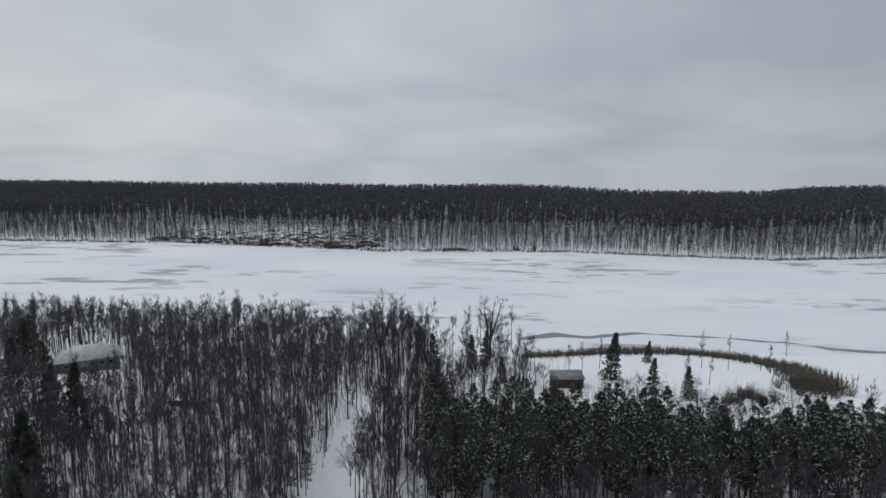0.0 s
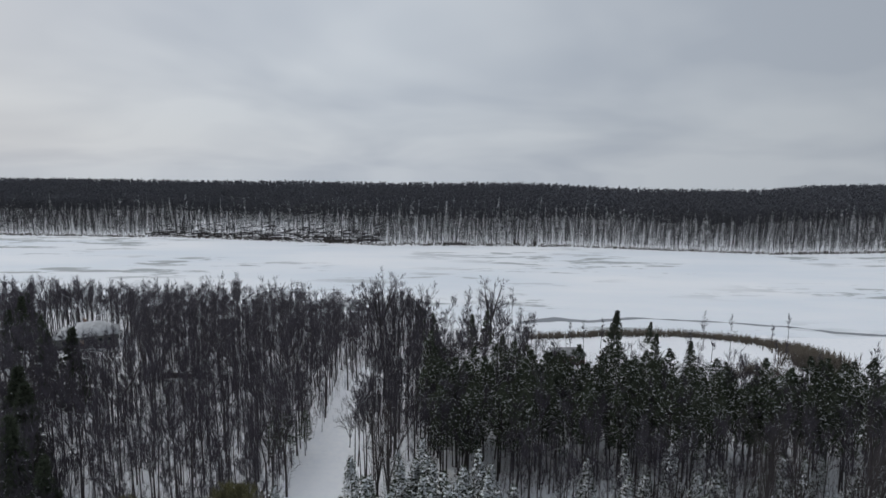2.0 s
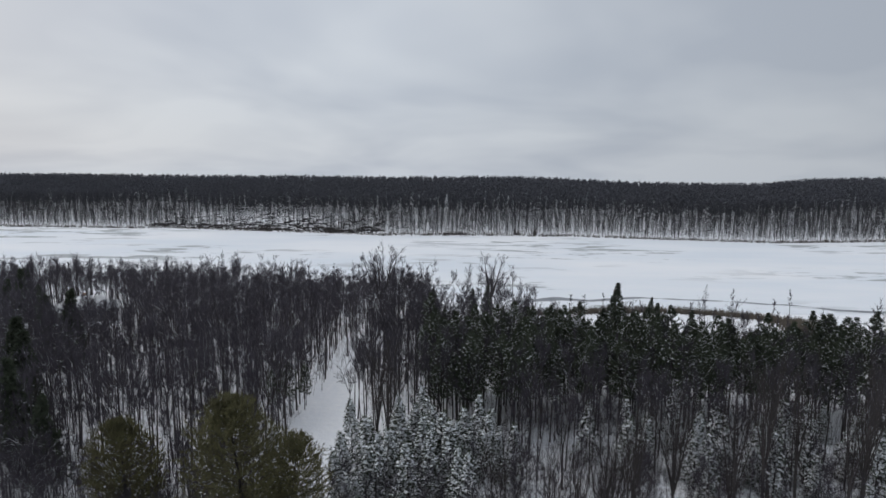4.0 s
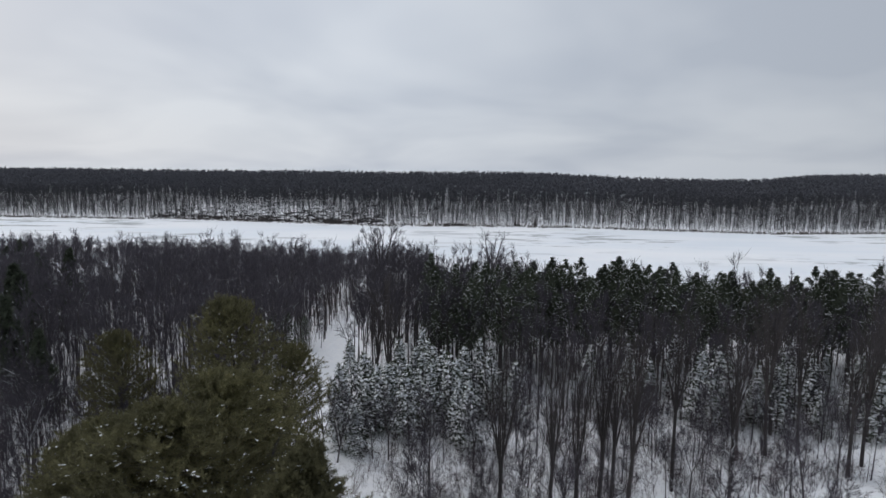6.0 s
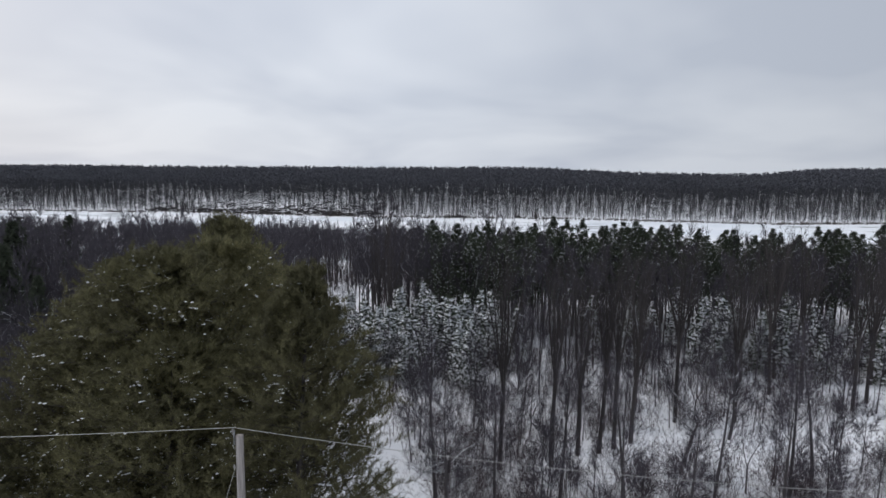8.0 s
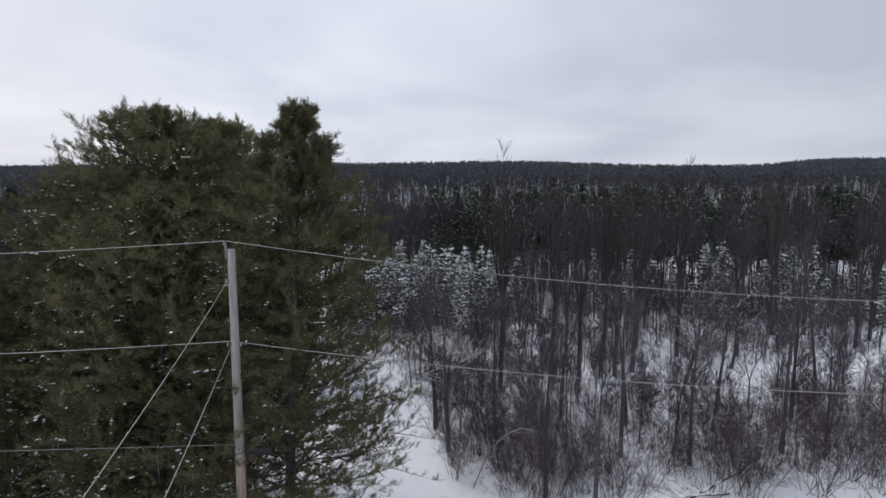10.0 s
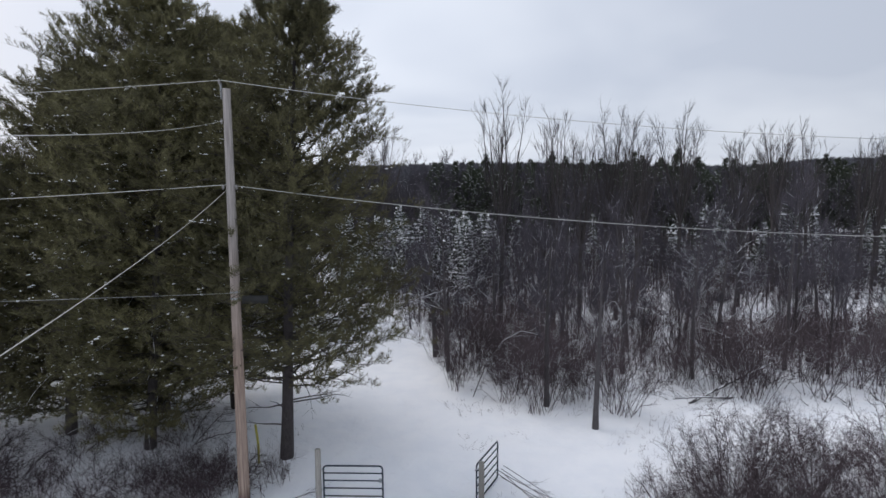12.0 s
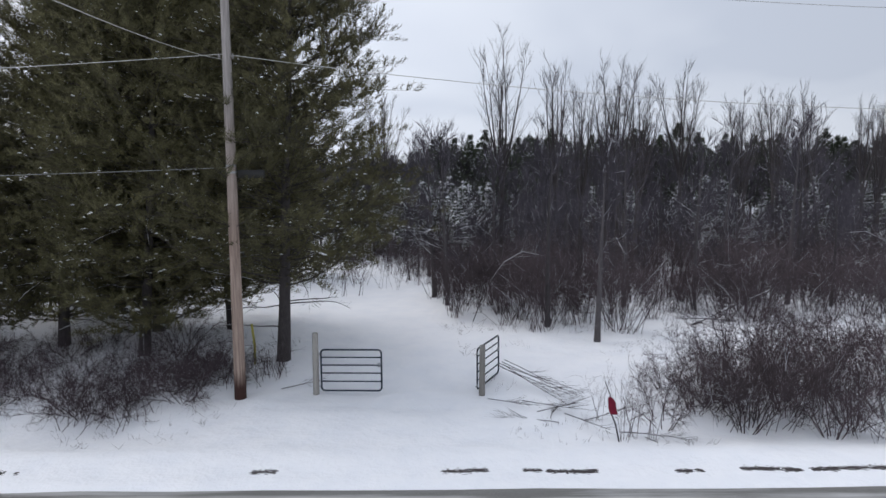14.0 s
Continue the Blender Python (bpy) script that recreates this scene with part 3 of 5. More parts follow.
def build_far_hill():
    """The wooded slope beyond the lake."""
    rng = random.Random(5)
    def far_tree(stem, n, width, length, low=0.45, tallest=16.5):
        s = Shape()
        H = rng.uniform(0.88, 1.0) * tallest
        top = Vector((rng.gauss(0, 0.35), rng.gauss(0, 0.35), H))
        s.spike((0, 0, -0.5), top, stem)
        for _ in range(n):
            k = low + (0.99 - low) * rng.random() ** 0.8
            p = top * k
            s.blade(p, p + side_way(rng, Vector((0, 0, 1)), 60) * rng.uniform(0.6, 1.3) * length * (0.75 + 0.5 * (1 - k)), width, rng.uniform(0, 3.14))
        return s

    def felled(x, d):
        """How far the slope has been cut over, 0 to 1, with a ragged edge."""
        k = smooth_step(-240, -190, x) * smooth_step(-50, -110, x) * smooth_step(6, 16, d) * smooth_step(66, 40, d)
        return k * (0.75 + 0.5 * noise.noise((x / 22, d / 9, 2.0)))

    thin_trees = [far_tree(0.16, 58, 0.075, 2.4, 0.12, 15.0) for _ in range(8)]
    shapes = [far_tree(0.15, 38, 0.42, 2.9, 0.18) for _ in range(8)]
    low, high = [], []
    for x in np.arange(-640, 780, 5.0):
        for d in list(np.arange(7, 84, 2.9)) + list(np.arange(86, 300, 5.4)):
            px, dd = x + rng.uniform(-2.4, 2.4), d + rng.uniform(-2.3, 2.3)
            y = far_shore(px) + dd
            if abs(px) > 0.80 * y + 20:
                continue
            thin = 1.0 if dd < 70 else 0.92
            thin *= 1 - 0.75 * felled(px, dd)
            if rng.random() > thin:
                continue
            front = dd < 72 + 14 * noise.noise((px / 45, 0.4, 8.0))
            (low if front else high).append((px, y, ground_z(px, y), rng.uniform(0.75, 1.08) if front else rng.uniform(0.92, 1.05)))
    for name, some, mat, kinds in (("far_shore_wood", low, FARTRUNK, thin_trees), ("far_ridge_wood", high, HAZETWIG, shapes)):
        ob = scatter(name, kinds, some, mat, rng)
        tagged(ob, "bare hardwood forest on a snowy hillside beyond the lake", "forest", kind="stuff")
    s = Shape()
    for _ in range(17000):
        x, d = rng.uniform(-430, 470), rng.uniform(6, 130)
        if rng.random() < 0.75 * felled(x, d):
            continue
        y = far_shore(x) + d
        z = ground_z(x, y)
        s.spike((x, y, z - 0.3), (x + rng.gauss(0, 1.6), y, z + rng.uniform(3, 10)), rng.uniform(0.035, 0.08))
    for _ in range(10000):
        x, d = rng.uniform(-430, 470), rng.uniform(5, 130)
        if rng.random() < 0.8 * felled(x, d):
            continue
        y = far_shore(x) + d
        z = ground_z(x, y) + rng.uniform(0, 6)
        a = rng.uniform(0.2, 2.94)
        L = rng.uniform(1.2, 3.2)
        s.blade((x, y, z), (x + L * math.cos(a), y, z + L * math.sin(a)), 0.10, 0.0)
    tagged(new("far_slope_poles", s.mesh("far_slope_poles", FARTRUNK)), "slim bare stems crowding the far snowy slope", "forest", kind="stuff")
    # tussocks, fallen wood and brush along the far bank
    s = Shape()
    for _ in range(2600):
        x = rng.uniform(-420, 420)
        d = abs(rng.gauss(0, 1)) * 3 + 1.0
        if -40 < x < 60 or -230 < x < -60:
            d *= 2.0
        y = far_shore(x) + d
        z = ground_z(x, y)
        for _ in range(2):
            s.spike((x, y, z - 0.2), (x + rng.gauss(0, 0.7), y + rng.gauss(0, 0.5), z + rng.uniform(0.5, 1.5)), 0.35)
    tagged(new("far_bank_sedge", s.mesh("far_bank_sedge", REED)), "tan sedge and brush along the far bank", "sedge", kind="stuff")
    s = Shape()
    for _ in range(620):
        x = rng.uniform(-235, -50)
        y = far_shore(x) + rng.uniform(8, 62) * (0.35 + 0.65 * rng.random())
        z = ground_z(x, y) + rng.uniform(0.2, 1.0)
        L = rng.uniform(3, 10)
        a = rng.gauss(0, 0.35)
        s.spike((x, y, z), (x + L * math.cos(a), y + L * math.sin(a), z + rng.uniform(-0.3, 0.9)), rng.uniform(0.25, 0.6))
    tagged(new("fallen_timber", s.mesh("fallen_timber", PINEBARK)), "dark felled timber and brush on the far slope", "timber", kind="stuff")
    s = Shape()
    for cx, n in ((8, 60), (-80, 70), (-135, 80), (52, 12), (66, 10)):
        for _ in range(n):
            x = cx + rng.gauss(0, 5 if n > 20 else 0.8)
            y = far_shore(x) + 7 + rng.gauss(0, 1.5)
            z = ground_z(x, y)
            h = rng.uniform(1, 3.0) if n > 20 else rng.uniform(2, 7)
            s.spike((x, y, z), (x + rng.gauss(0, 1.0), y, z + h), 0.5)
    tagged(new("far_bank_brush", s.mesh("far_bank_brush", PINEBARK)), "dark leafless brush on the far bank", "brush", kind="stuff")


build_far_hill()


# ---- conifers ----
def conifer(rng, H, r0, low, reach, whorl=0.7, per=5, rise=0.15, droop=0.0, tufts=9, blades=6, blade=0.22, wide=0.022, snow=0.2, lump=0.16, round_top=0.5, lateral=3, simple=False, mass=0, skirt=0.55, dome=2.4):
    """Trunk, needles and snow of an evergreen. reach: the longest bough; round_top: where the crown is widest, 0 for a cone."""
    wood, green, white = Shape(), Shape(), Shape()
    pts, _ = bent(rng, (0, 0, -0.3), (rng.gauss(0, 0.02), rng.gauss(0, 0.02), 1), H + 0.2, 8, 0.02, 0.02)
    wood.tube(pts, [r0 * (1.2 if i == 0 else (1 - i / 8) ** 0.9 + 0.04) for i in range(9)], 7)

    def tuft(p, d, size, core=False):
        if mass:
            # a bottle-brush shoot: needles standing off all along it
            for n in range(blades + 3):
                w = side_way(rng, d, 46)
                g = p + d * size * 1.15 * (n / (blades + 3))
                green.blade(g, g + w * size * rng.uniform(0.45, 0.7), wide * 0.8, rng.uniform(0, 3.14))
            return
        for _ in range(blades):
            w = side_way(rng, d, 42 if simple else 30)
            broad = 1.5 if core else (1.2 if rng.random() < 0.3 else 0.85)
            if simple:
                broad = 2.0
            green.blade(p - w * size * 0.1, p + w * size * rng.uniform(0.7, 1.2), wide * broad, rng.uniform(0, 3.14))

    lift = Vector((0, 0, 0.0 if droop else (0.9 if mass else 0.55)))
    if mass:
        for _ in range(14):
            p, d = along(pts, rng.uniform(0.08, 0.4))
            a = rng.uniform(0, 6.28)
            dp, _ = bent(rng, p, (math.cos(a), math.sin(a), rng.uniform(-0.15, 0.2)), rng.uniform(2, 4.2), 6, 0.13, -0.01)
            wood.tube(dp, [0.035, 0.03, 0.026, 0.022, 0.018, 0.012, 0.005], 4)
            white.tube([Vector(q) + Vector((0, 0, 0.018)) for q in dp[2:]], [0.004, 0.011, 0.005, 0.010, 0.003], 4)
            for _ in range(8):
                g, e = along(dp, rng.uniform(0.3, 0.95))
                wood.spike(g, g + side_way(rng, e, 40) * rng.uniform(0.3, 0.9), 0.009)
    z = low
    while z < H - 0.25:
        k = (z - low) / (H - low)
        if round_top:
            shape = (skirt + (1 - skirt) * min(1, k / round_top)) if k < round_top else max(0.16 if mass else 0.05, 1 - ((k - round_top) / (1 - round_top)) ** dome)
        else:
            shape = 1 - 0.93 * k
        turn = rng.uniform(0, 6.28)
        for b in range(per):
            a = turn + 6.283 * b / per + rng.gauss(0, 0.25)
            L = reach * shape * (rng.uniform(0.82, 1.03) if mass else rng.uniform(0.65, 1.12))
            p, _ = along(pts, min(0.999, (z + rng.uniform(-0.4, 0.4) * whorl + 0.3) / (H + 0.3)))
            up = rise - droop * (1 - k) + ((0.6 if mass else 0.7) * k * k if round_top else 0)
            bp, _ = bent(rng, p, (math.cos(a), math.sin(a), up), L, 3, 0.08, 0.14 if mass else (0.06 if droop == 0 else 0.03))
            br = max(0.012, r0 * 0.16 * (1 - 0.6 * k))
            if simple:
                wood.spike(bp[0], bp[-1], br)
            else:
                wood.tube(bp, [br, br * 0.75, br * 0.5, br * 0.2], 4)
            for _ in range(mass):
                g, e = along(bp, rng.uniform(0.05, 0.85))
                w = side_way(rng, e, 42)
                green.blade(g - w * 0.15, g + w * rng.uniform(0.25, 0.5), 0.024, rng.uniform(0, 3.14))
            for q in range(lateral):
                g, e = along(bp, 0.25 + 0.7 * (q + rng.random()) / lateral)
                sl = L * rng.uniform(0.2, 0.42)
                way = side_way(rng, e, 50)
                if mass:
                    way.z *= 0.45
                lp, _ = bent(rng, g, way, sl, 2, 0.1, 0.02 if droop else 0.05)
                if not simple:
                    wood.spike(lp[0], lp[-1], br * 0.45)
                for _ in range(tufts // 2):
                    g2, e2 = along(lp, rng.uniform(0.2, 1))
                    tuft(g2, (side_way(rng, e2, 25) + lift).normalized(), blade * rng.uniform(0.8, 1.25), q < lateral * 0.45)
                    if rng.random() < snow * (4.0 if snow < 0.1 else 1.0) and noise.noise((g2.x * 0.9 + H, g2.y * 0.9, g2.z * 0.9)) > ((0.28 if g2.z > 5.5 else 0.12) if snow < 0.1 else -0.05):
                        white.lump((g2.x, g2.y, g2.z + 0.05), lump * rng.uniform(0.4, 1.6), lump * rng.uniform(0.4, 1.6), lump * 0.45)
            for _ in range(tufts):
                kk = 0.25 + 0.75 * rng.random() ** (0.7 if mass else 1.0)
                g, e = along(bp, kk)
                tuft(g, (side_way(rng, e, 30) + lift).normalized(), blade * rng.uniform(0.8, 1.25), kk < 0.6)
                if rng.random() < snow and snow > 0.1:
                    white.lump((g.x + rng.gauss(0, 0.08), g.y + rng.gauss(0, 0.08), g.z + rng.uniform(0, 0.14)), lump * rng.uniform(0.4, 1.5), lump * rng.uniform(0.4, 1.5), lump * 0.6)
            if mass:
                for _ in range(7):
                    g, e = along(bp, rng.uniform(0.82, 1.0))
                    g = g + Vector((rng.gauss(0, 0.13), rng.gauss(0, 0.13), rng.gauss(0.05, 0.1)))
                    tuft(g, Vector((rng.gauss(0, 0.2), rng.gauss(0, 0.2), 1)).normalized(), blade * rng.uniform(0.9, 1.5))
        z += whorl * rng.uniform(0.6, 1.4)
    top = Vector(pts[-1])
    for _ in range(5):
        tuft(top - Vector((0, 0, rng.uniform(0, 0.5))), Vector((0, 0, 1)), blade * 1.3)
    return wood, green, white


def conifer_thing(name, built, label, needles, category="tree"):
    base = new(name)
    part("trunk", built[0], PINEBARK, base)
    part("crown", built[1], needles, base)
    if built[2].f:
        tagged(part("snow", built[2], SNOWLOAD, base, "clumps of fresh snow caught on the boughs"), kind="stuff")
    return tagged(base, label, category)


def build_conifers():
    rng = random.Random(23)
    # tall white pines beside the lane
    big = [conifer_thing("white_pine", conifer(rng, H, 0.25, low, reach, 0.57, 8, 0.06, 0.0, tu, bl, 0.25, wd, 0.099, 0.062, 0.5, la, False, 55, sk, do),
                         "tall white pine with dense olive-green needles and flecks of snow", NEEDLE)
           for H, low, reach, tu, wd, la, sk, bl, do in ((18.6, 3.2, 4.1, 21, 0.013, 9, 1.32, 9, 1.75), (18.0, 1.4, 5.1, 21, 0.013, 9, 0.85, 9, 2.6), (17.6, 1.0, 4.8, 11, 0.022, 5, 0.7, 9, 2.2))]
    spots = [(-6.1, 20.7, 0, 0.945, 20), (-13.0, 25.2, 1, 1.0, 130), (-15.9, 45.3, 2, 1.06, 10), (-15.8, 22.9, 1, 0.86, 250), (-9.8, 25.8, 1, 1.0, 300), (-19.2, 22.5, 1, 0.74, 80), (-13.4, 47.5, 2, 0.76, 200), (-17.5, 29.0, 2, 0.84, 100), (-11.8, 21.6, 1, 0.84, 160), (-23.5, 27.0, 2, 0.64, 60), (-21.0, 33.0, 2, 0.68, 30), (-28.8, 50.7, 2, 0.78, 75)]
    for n, (x, y, k, s, a) in enumerate(spots):
        m = pose(x, y, ground_z(x, y), 0, 0, a) @ Matrix.Diagonal((s, s, s, 1))
        if n < 3:
            big[k].matrix_basis = m
        else:
            copy_thing(big[k], m)
    for b in bpy.data.objects:
        if b.name.startswith("white_pine"):
            tagged(b, group="white pines beside the lane")
    # plantation of pines on the east side
    reds = [conifer_thing("plantation_pine", conifer(rng, H, 0.13, H * 0.37, 2.9, 0.72, 5, 0.3, 0.0, 7, 9, 0.45, 0.018, sn, 0.12, 0.3, 2, True, dome=1.8, skirt=0.75),
                          "plantation pine with a bare trunk and snow-dusted crown", DARKNEEDLE)
            for H, sn in ((15.2, 0.3), (16.2, 0.22), (13.8, 0.36), (15.6, 0.28))]
    places = grow(rng, -6, 100, 79, 101, 2.95, 0.88, lambda x, y: x > -4 and y < 101 - 0.1 * abs(x - 20)) + grow(rng, -5, 16, 100, 114, 4.2, 0.7) + [(-23.4, 86.0), (-21.9, 88.6), (-24.8, 83.0), (-25.6, 88.0)]
    for n, (x, y) in enumerate(places[:285]):
        m = spot(x, y, rng, rng.uniform(0.88, 1.03) * (0.6 if x < -20 else 0.97), 1.0)
        if n < 4:
            reds[n].matrix_basis = m
            ob = reds[n]
        else:
            f = reds[n % 4].scale
            ob = copy_thing(reds[n % 4], m @ Matrix.Diagonal((1 / f.x, 1 / f.y, 1 / f.z, 1)))
        tagged(ob, group="plantation pines")
    # young snow-laden spruces
    young = [conifer_thing("snowy_spruce", conifer(rng, H, 0.10, 0.3, 2.3, 0.34, 5, -0.02, 0.22, 6, 4, 0.36, 0.024, 0.8, 0.15, 0, 1, True),
                           "young spruce with boughs weighed down by snow", DARKNEEDLE) for H in (7.5, 6.6, 8.2)]
    more = [(rng.gauss(-3, 5), rng.gauss(66.5, 4.5)) for _ in range(30)] + [(rng.uniform(20, 70), rng.uniform(62, 80)) for _ in range(20)]
    spots = [(-11.2, 62.5), (-9.4, 64.5), (-7.6, 62.2), (-6.0, 65.0), (-4.4, 63.0), (-2.6, 66.5), (-0.6, 68.0), (1.2, 66.2), (3.0, 69.0), (5.2, 68.0), (-8.5, 67.5), (-5.0, 69.5), (-1.5, 71.5), (2.2, 72.5), (6.5, 72.0), (-10.8, 59.0), (-8.8, 57.5),
             (30.5, 64), (33.5, 67), (37, 66), (40, 68.5), (43.5, 67), (46, 70), (49.5, 68), (35, 71), (42, 73), (53, 70), (22, 68), (25.5, 71), (-31.5, 53), (57, 73), (61, 71), (50, 60.5), (18.5, 72.5), (-33, 60)] + [p for p in more if not open_ground(*p)]
    for n, (x, y) in enumerate(spots):
        s = rng.uniform(0.85, 1.1)
        m = spot(x, y, rng, s, 1.0)
        if n < 3:
            young[n].matrix_basis = m
            ob = young[n]
        else:
            ob = copy_thing(young[n % 3], m)
        tagged(ob, group="young snow-laden spruces")
    # dark spruces
    dark = [conifer_thing("dark_spruce", conifer(rng, 12.0, 0.16, 0.6, 3.1, 0.5, 7, -0.02, 0.15, 6, 5, 0.5, 0.04, 0.02, 0.2, 0, 2, True),
                          "dark green spruce with a pointed crown", DARKNEEDLE)]
    spots = [(46, 155, 1.08), (62.5, 173, 0.58), (-2.5, 168, 0.85), (-6.5, 172, 0.95), (8.5, 164, 0.8), (-58, 77, 1.3), (-70, 107, 1.25), (-64, 84, 1.3), (-53.5, 71, 1.2), (-47, 66, 0.9), (-79, 112, 1.1), (-97, 138, 1.0), (-101, 132, 1.1), (-112, 150, 1.15), (12.5, 168, 0.85), (-1.5, 146, 0.6), (52, 140, 0.75), (60, 137, 0.7), (16, 150, 0.6), (-120, 165, 1.2)]
    for n, (x, y, s) in enumerate(spots):
        m = spot(x, y, rng, s, 0.6)
        ob = dark[0] if n == 0 else copy_thing(dark[0], m)
        ob.matrix_basis = m
        tagged(ob, group="dark spruces")


build_conifers()


# ---- standing-out trees ----
def fan_tree(rng, H, r0, fork=0.42, stems=6, wide=0.3):
    """A trunk that splits into straight rising stems with a rounded fan of fine twigs."""
    trunk, crown = Shape(), Shape()
    low, _ = bent(rng, (0, 0, -0.3), (rng.gauss(0, 0.02), rng.gauss(0, 0.02), 1), H * fork + 0.3, 4, 0.015, 0.01)
    trunk.tube(low, [r0 * 1.2, r0, r0 * 0.93, r0 * 0.87, r0 * 0.8], 7)
    turn = rng.uniform(0, 6.28)
    for k in range(stems):
        a = turn + 2.4 * k
        s = wide * math.sqrt((k + 0.3) / stems)
        L = H * (1 - fork) * (1.0 - 0.35 * s) * rng.uniform(0.88, 1.0)
        foot, _ = along(low, rng.uniform(0.72, 0.99))
        pts, _ = bent(rng, foot, (s * math.cos(a), s * math.sin(a), 1), L, 6, 0.035, 0.012)
        trunk.tube(pts, [r0 * 0.5 * ((1 - i / 6) ** 0.9 + 0.03) for i in range(7)], 5)
        for _ in range(20):
            q = rng.uniform(0.12, 0.98)
            p, d = along(pts, q)
            bl = H * 0.17 * (1.15 - q) * rng.uniform(0.7, 1.2) + 0.35
            bp, _ = bent(rng, p, side_way(rng, d, 27), bl, 3, 0.06, 0.08)
            crown.tube(bp, [0.015, 0.011, 0.008, 0.003], 3)
            for _ in range(11):
                g, e = along(bp, rng.uniform(0.12, 0.99))
                w = side_way(rng, e, 28)
                w.z += 0.35
                crown.blade(g, g + w.normalized() * rng.uniform(0.35, 0.95), 0.008, rng.uniform(0, 3.14))
    return trunk, crown


def snow_lined_tree(rng, x, y, H, label):
    """A crooked broad tree with a ridge of snow along each limb."""
    wood, twigs, white = Shape(), Shape(), Shape()
    pts, _ = bent(rng, (0, 0, -0.3), (rng.gauss(0, 0.06), rng.gauss(0, 0.06), 1), H * 0.8, 6, 0.07, 0.02)
    wood.tube(pts, [0.16, 0.14, 0.125, 0.105, 0.085, 0.06, 0.03], 7)
    for _ in range(13):
        p, d = along(pts, rng.uniform(0.35, 0.97))
        lp, _ = bent(rng, p, side_way(rng, d, 62), H * rng.uniform(0.22, 0.4), 5, 0.17, 0.05)
        wood.tube(lp, [0.055, 0.045, 0.036, 0.028, 0.018, 0.006], 5)
        white.tube([Vector(q) + Vector((0, 0, 0.035)) for q in lp], [0.008, 0.026, 0.021, 0.018, 0.012, 0.003], 4)
        for _ in range(7):
            g, e = along(lp, rng.uniform(0.2, 0.97))
            bp, _ = bent(rng, g, side_way(rng, e, 42), rng.uniform(0.6, 1.5), 3, 0.16, 0.05)
            twigs.tube(bp, [0.016, 0.012, 0.009, 0.003], 3)
            white.tube([Vector(q) + Vector((0, 0, 0.016)) for q in bp], [0.002, 0.009, 0.007, 0.002], 3)
            for _ in range(7):
                h, e2 = along(bp, rng.uniform(0.15, 0.98))
                twigs.blade(h, h + side_way(rng, e2, 36) * rng.uniform(0.25, 0.7), 0.007, rng.uniform(0, 3.14))
    base = new("snow_lined_tree")
    part("trunk", wood, BARK, base, smooth=True)
    part("crown", twigs, TWIG, base)
    tagged(part("snow", white, SNOWLOAD, base, "ridges of snow along the limbs"), kind="stuff")
    base.matrix_basis = pose(x, y, ground_z(x, y), 0, 0, rng.uniform(0, 360))
    tagged(base, label, "tree")


